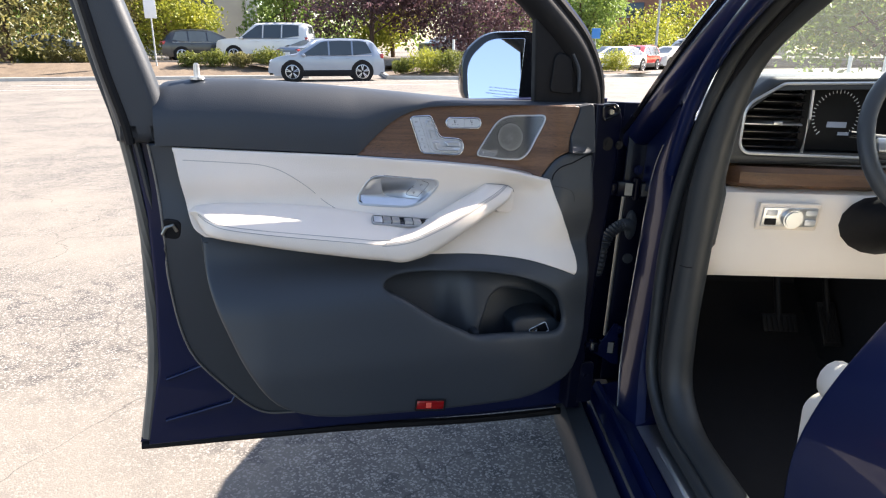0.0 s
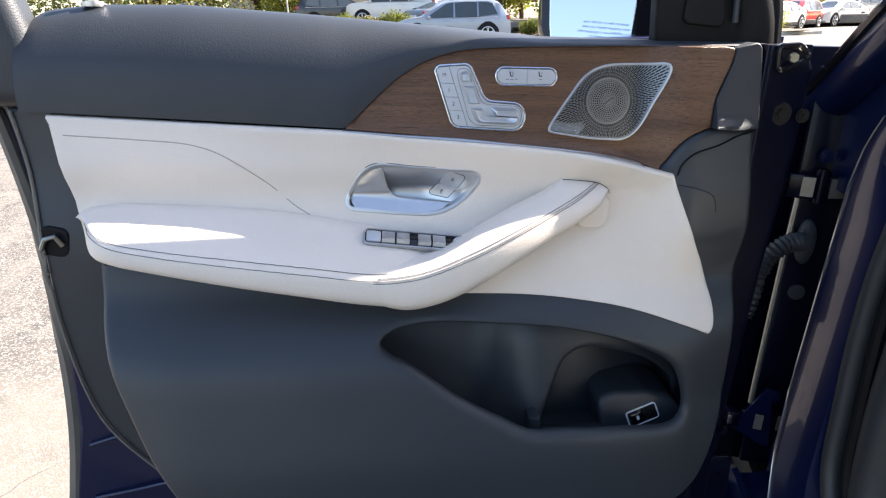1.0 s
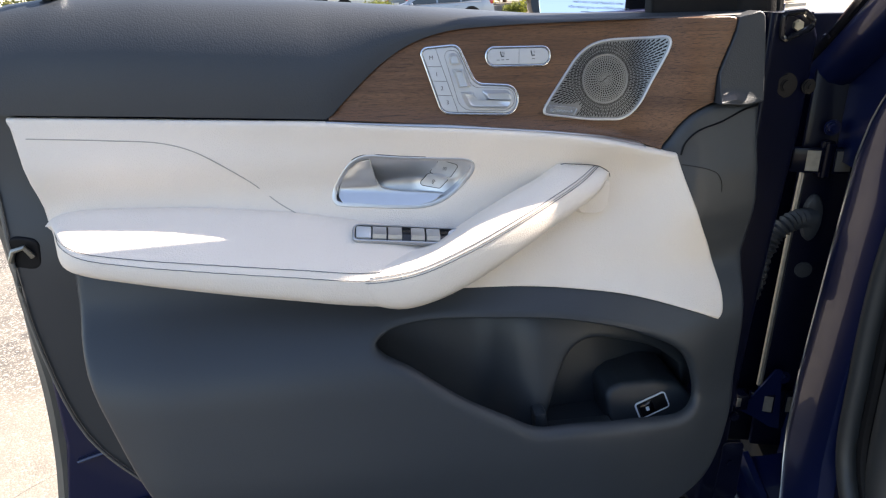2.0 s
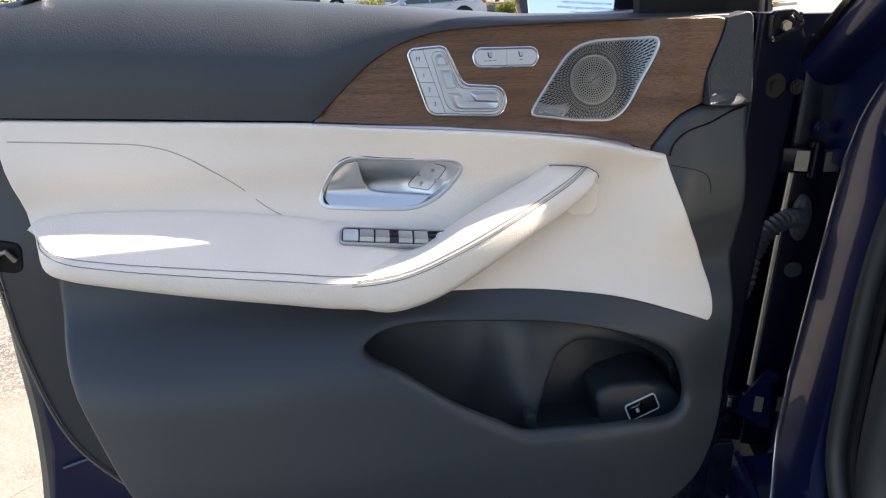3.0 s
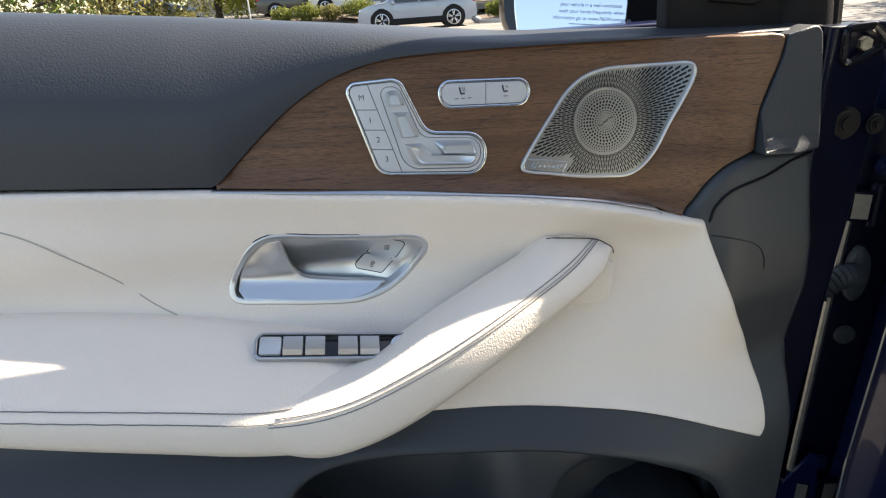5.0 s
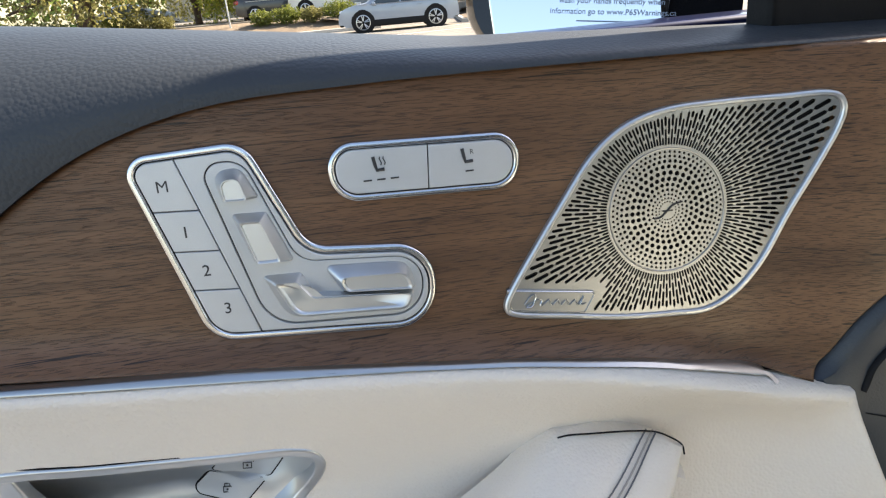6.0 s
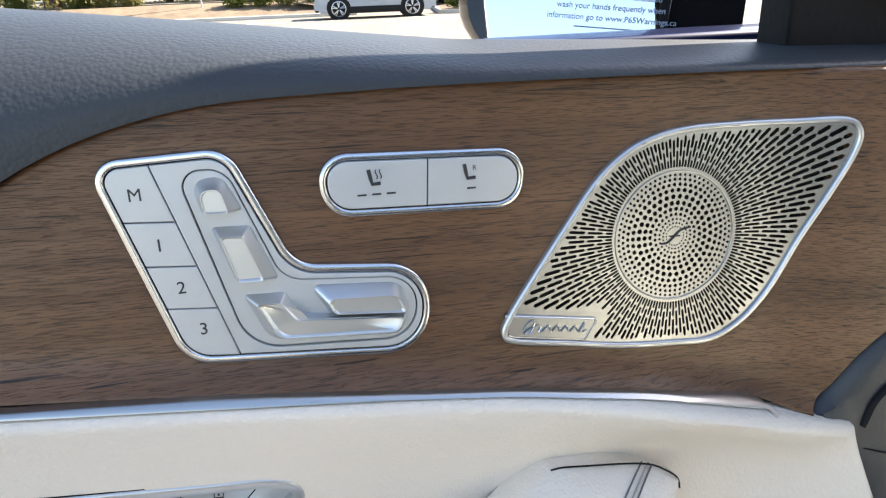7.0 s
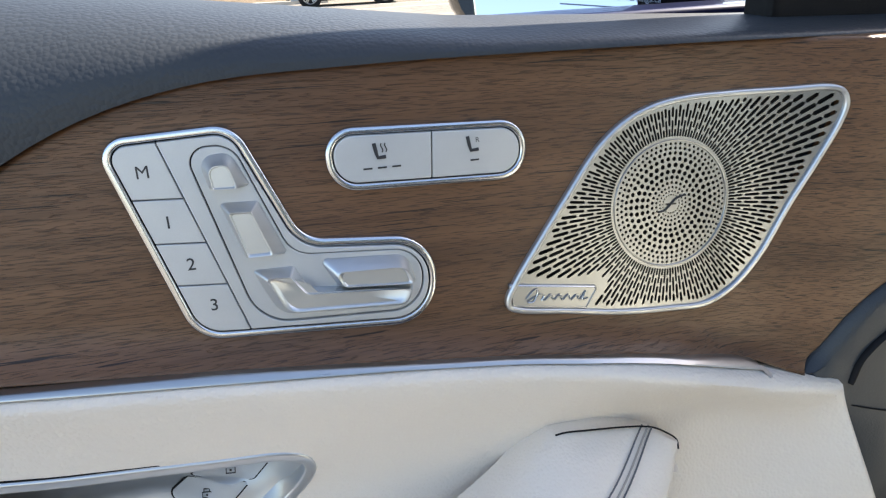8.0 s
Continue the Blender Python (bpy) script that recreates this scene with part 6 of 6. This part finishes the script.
bed("planting_bed", dense([(-40, 30.4), (2.4, 29.6), (3.0, 38), (-40, 44)]), .50, "raised planting bed with kerb and mulch", M["mulch"])
bed("planting_bed", dense([(5.6, 27.6), (13.5, 24.2), (18, 31), (7.0, 37)]), .30, "raised planting bed with kerb and mulch", M["mulch"])
bed("planting_bed", dense([(15.8, 26.5), (19.5, 27.5), (20.5, 34), (17, 33)]), .10, "raised planting bed with kerb and mulch", M["mulch"])
upper = part("upper_lot", block((120, 60, .5), (-10, 66, .42), .05), M["asphalt"])
tagged(upper, "paler asphalt of the higher parking rows", "ground", kind="structure")
for k, (y, w) in enumerate(((23.2, .10), (26.0, .12))):
    ln = part("road_line", block((26, w, .008), (4.5, y, .002), 0), M["line"])
    tagged(ln, "worn white painted line on the asphalt", "road marking", kind="structure")

vehicle("compact_suv", (2.95, 27.35, 0), 176, "silver", 4.75, 1.86, 1.70, "suv", "silver compact sport utility vehicle parked on the asphalt", .385)
vehicle("large_suv", (0.9, 35.6, .60), 160, "white", 4.9, 1.95, 1.95, "boxy", "white boxy sport utility vehicle parked behind shrubs", .39)
vehicle("sedan", (3.6, 34.5, .35), 35, "grey", 4.6, 1.82, 1.45, "sedan", "grey-blue sedan seen over the silver car")
vehicle("dark_suv", (-2.2, 37.6, .62), 10, "black", 4.7, 1.9, 1.62, "suv", "black sport utility vehicle parked behind shrubs")
vehicle("sedan", (-10.8, 42.5, .62), 5, "silver", 4.7, 1.82, 1.45, "sedan", "silver sedan parked under the old tree")
vehicle("hatchback", (23.0, 35.2, .0), 215, "red", 4.2, 1.78, 1.50, "suv", "bright red hatchback in the far row", .32)
vehicle("sedan", (20.2, 32.6, .0), 215, "white", 4.5, 1.80, 1.42, "sedan", "white sedan partly hidden by a shrub")
vehicle("sedan", (26.8, 37.2, .0), 205, "white", 4.7, 1.82, 1.45, "sedan", "white sedan in the far row")
vehicle("van", (33.5, 44.5, .0), 200, "white", 5.0, 1.95, 2.05, "boxy", "white van beyond the far row", .37)
vehicle("sedan", (27.5, 46.5, .0), 200, "silver", 4.6, 1.82, 1.45, "sedan", "silver sedan beyond the far row")
vehicle("sedan", (13.5, 43.0, .6), 20, "silver", 4.6, 1.82, 1.5, "sedan", "pale sedan under purple trees")

tree((-11.6, 36.6, .3), 7.9, 5.2, LEAF["olive"], 9880, 0.136, 3, "old tree with a thick dark trunk and olive foliage", 0.06, .55)
tree((-7.0, 41.0, .5), 6.5, 4.0, LEAF["olive"], 6840, 0.136, 13, "tree with drooping olive and yellow foliage", 0.06, .25)
tree((-4.2, 39.5, .5), 5.0, 2.6, LEAF["yellow"], 5700, 0.116, 4, "young tree with yellow-green leaves", 0.06, .12)
tree((2.6, 47.0, .6), 6.5, 4.6, LEAF["green"], 8740, 0.150, 5, "broad green tree behind the parked cars", 0.06, .2)
tree((7.2, 40.0, .5), 6.5, 4.4, LEAF["purple"], 12350, 0.116, 6, "dark purple-leaved plum tree", 0.06, .2)
tree((9.8, 45.0, .5), 6.5, 3.2, LEAF["yellow"], 5700, 0.136, 7, "green tree between two purple ones", 0.06, .18)
tree((13.2, 38.5, .4), 6.5, 4.6, LEAF["purple"], 12350, 0.116, 8, "dark purple-leaved plum tree", 0.06, .2)
tree((18.0, 47.0, .4), 7.2, 4.0, LEAF["green"], 6840, 0.150, 9, "green tree beside the drive", 0.06, .2)
tree((24.0, 44.5, .0), 5.8, 3.6, LEAF["green"], 6840, 0.136, 10, "bright green tree behind the far row", 0.06, .18)
tree((36.0, 57.0, .0), 5.0, 4.8, LEAF["yellow"], 6080, 0.163, 11, "yellow-green tree in front of the red building", 0.06, .18)
tree((46.0, 60.0, .0), 5.0, 4.4, LEAF["yellow"], 4940, 0.177, 12, "yellow-green tree in front of the red building", 0.06, .18)
tree((24.0, 19.0, .0), 6.5, 4.6, LEAF["green"], 7980, 0.150, 14, "green tree ahead of the windscreen", 0.06, .2)
tree((31.0, 17.0, .0), 6.5, 4.8, LEAF["olive"], 6840, 0.163, 15, "olive tree ahead of the windscreen", 0.06, .2)
for k, (x, y, z, w, d, h, m) in enumerate(((-2.7, 31.7, .42, .9, .8, .75, "hedge"), (-1.55, 31.5, .42, 1.1, .9, .85, "hedge"), (-.5, 31.4, .42, .9, .8, .75, "olive"), (.75, 31.3, .42, 1.35, 1.0, .95, "hedge"), (6.5, 28.4, .15, .85, .8, .75, "hedge"), (7.55, 27.9, .15, 1.6, 1.1, 1.25, "yellow"), (8.6, 27.6, .15, 1.4, 1.1, 1.15, "hedge"), (9.9, 27.2, .15, 1.3, 1.0, 1.1, "hedge"),
                                     (17.6, 28.6, .1, 1.5, 1.2, 1.2, "yellow"), (-9.2, 36.0, .5, 1.2, 1.0, .85, "olive"), (-10.4, 36.0, .5, 1.2, 1.0, .9, "hedge"), (-8.0, 36.0, .5, 1.1, 1.0, .85, "olive"), (-13.0, 36.0, .5, 1.2, 1.0, .9, "hedge"))):
    bush((x, y, z), w, d, h, LEAF[m], 40 + k)

sign = thing("road_sign", "small white sign on a thin metal post", "sign", Matrix.Translation((-4.2, 31.8, .2)))
part("post", tube([(0, 0, 0), (0, 0, 3.4)], .035, 8), M["steelpost"], sign)
part("sign_plate", block((.50, .02, 1.15), (0, -.04, 2.95), .02), M["signmetal"], sign)
sign = thing("parking_sign", "small blue sign plate on a post", "sign", Matrix.Translation((18.6, 32.6, 0)))
part("post", tube([(0, 0, 0), (0, 0, 2.4)], .03, 8), M["steelpost"], sign)
part("sign_plate", block((.55, .02, .55), (0, -.04, 2.1), .02), M["bluesign"], sign)
post = thing("lamp_post", "slim grey lamp post in the car park", "lamp post", Matrix.Translation((32.0, 46.5, 0)))
part("pole", tube([(0, 0, 0), (0, 0, 8.0)], .09, 8, taper=[1.3, .8]), M["steelpost"], post)
part("lamp_head", block((.7, .3, .12), (.3, 0, 8.0), .03), M["steelpost"], post)
mark = thing("marker_post", "short white marker post in the bed", "post", Matrix.Translation((9.1, 28.9, .2)))
part("marker", tube([(0, 0, 0), (0, 0, 1.5)], .06, 8), M["signmetal"], mark)
for k in range(9):
    b = thing("fence_post", "white fence post ahead of the bonnet", "fence post", Matrix.Translation((14.5 + k * .9, 12.2 - k * .25, 0)), group="white fence posts")
    part("marker", tube([(0, 0, 0), (0, 0, 1.15)], .05, 6), M["signmetal"], b)


def building(at, size, mat, label, bays, heading=0, floors=2):
    """A plain block with a parapet, and windows set into its front."""
    t = thing("building", label, "building", Matrix.Translation(at) @ Matrix.Rotation(radians(heading), 4, "Z"))
    w, d, h = size
    part("wall", block((w, d, h), (0, 0, h / 2), .05), mat, t)
    part("parapet", block((w + .4, d + .4, .5), (0, 0, h), .05), M["kerb"], t)
    part("corner_strip", block((.9, .3, h), (w / 2 - .4, -d / 2 - .05, h / 2), .02), M["kerb"], t)
    for f in range(floors):
        for k in range(bays):
            wn_ = part("window", block((w / bays * .5, .2, h / floors * .45), ((k + .5) * w / bays - w / 2, -d / 2 - .03, (f + .58) * h / floors), .02), M["carglass"], t)
            part("sill", block((w / bays * .55, .3, .12), ((k + .5) * w / bays - w / 2, -d / 2 - .06, (f + .58) * h / floors - h / floors * .24), .02), M["kerb"], wn_)
    return t


# woods that close the view
rngw = np.random.default_rng(77)
cw = [(x + rngw.normal() * 1.5, 92 - .004 * (x - 10) ** 2 + rngw.normal() * 3, rngw.uniform(2, 11)) for x in np.linspace(-75, 105, 110)]
woods_ob = leaves("far_woods", cw, [float(rngw.uniform(2.6, 4.6)) for _ in cw], 16000, .55, LEAF["green"], None, 78)
tagged(woods_ob, "distant belt of mixed green trees closing the view", "woods", kind="stuff")
cw = [(62 + rngw.normal() * 2, y, rngw.uniform(2, 10)) for y in np.linspace(-5, 60, 40)]
woods_ob = leaves("far_woods", cw, [float(rngw.uniform(2.6, 4.6)) for _ in cw], 7000, .55, LEAF["olive"], None, 79)
tagged(woods_ob, "distant belt of olive trees beyond the bonnet", "woods", kind="stuff")

building((-5.6, 66.0, 0), (13.5, 14, 9.5), M["stucco"], "plain beige stuccoed building behind the trees", 1, 0, 1)
building((56, 78, 0), (26, 14, 15), M["brick"], "red rendered building with dark windows", 5, -35, 4)
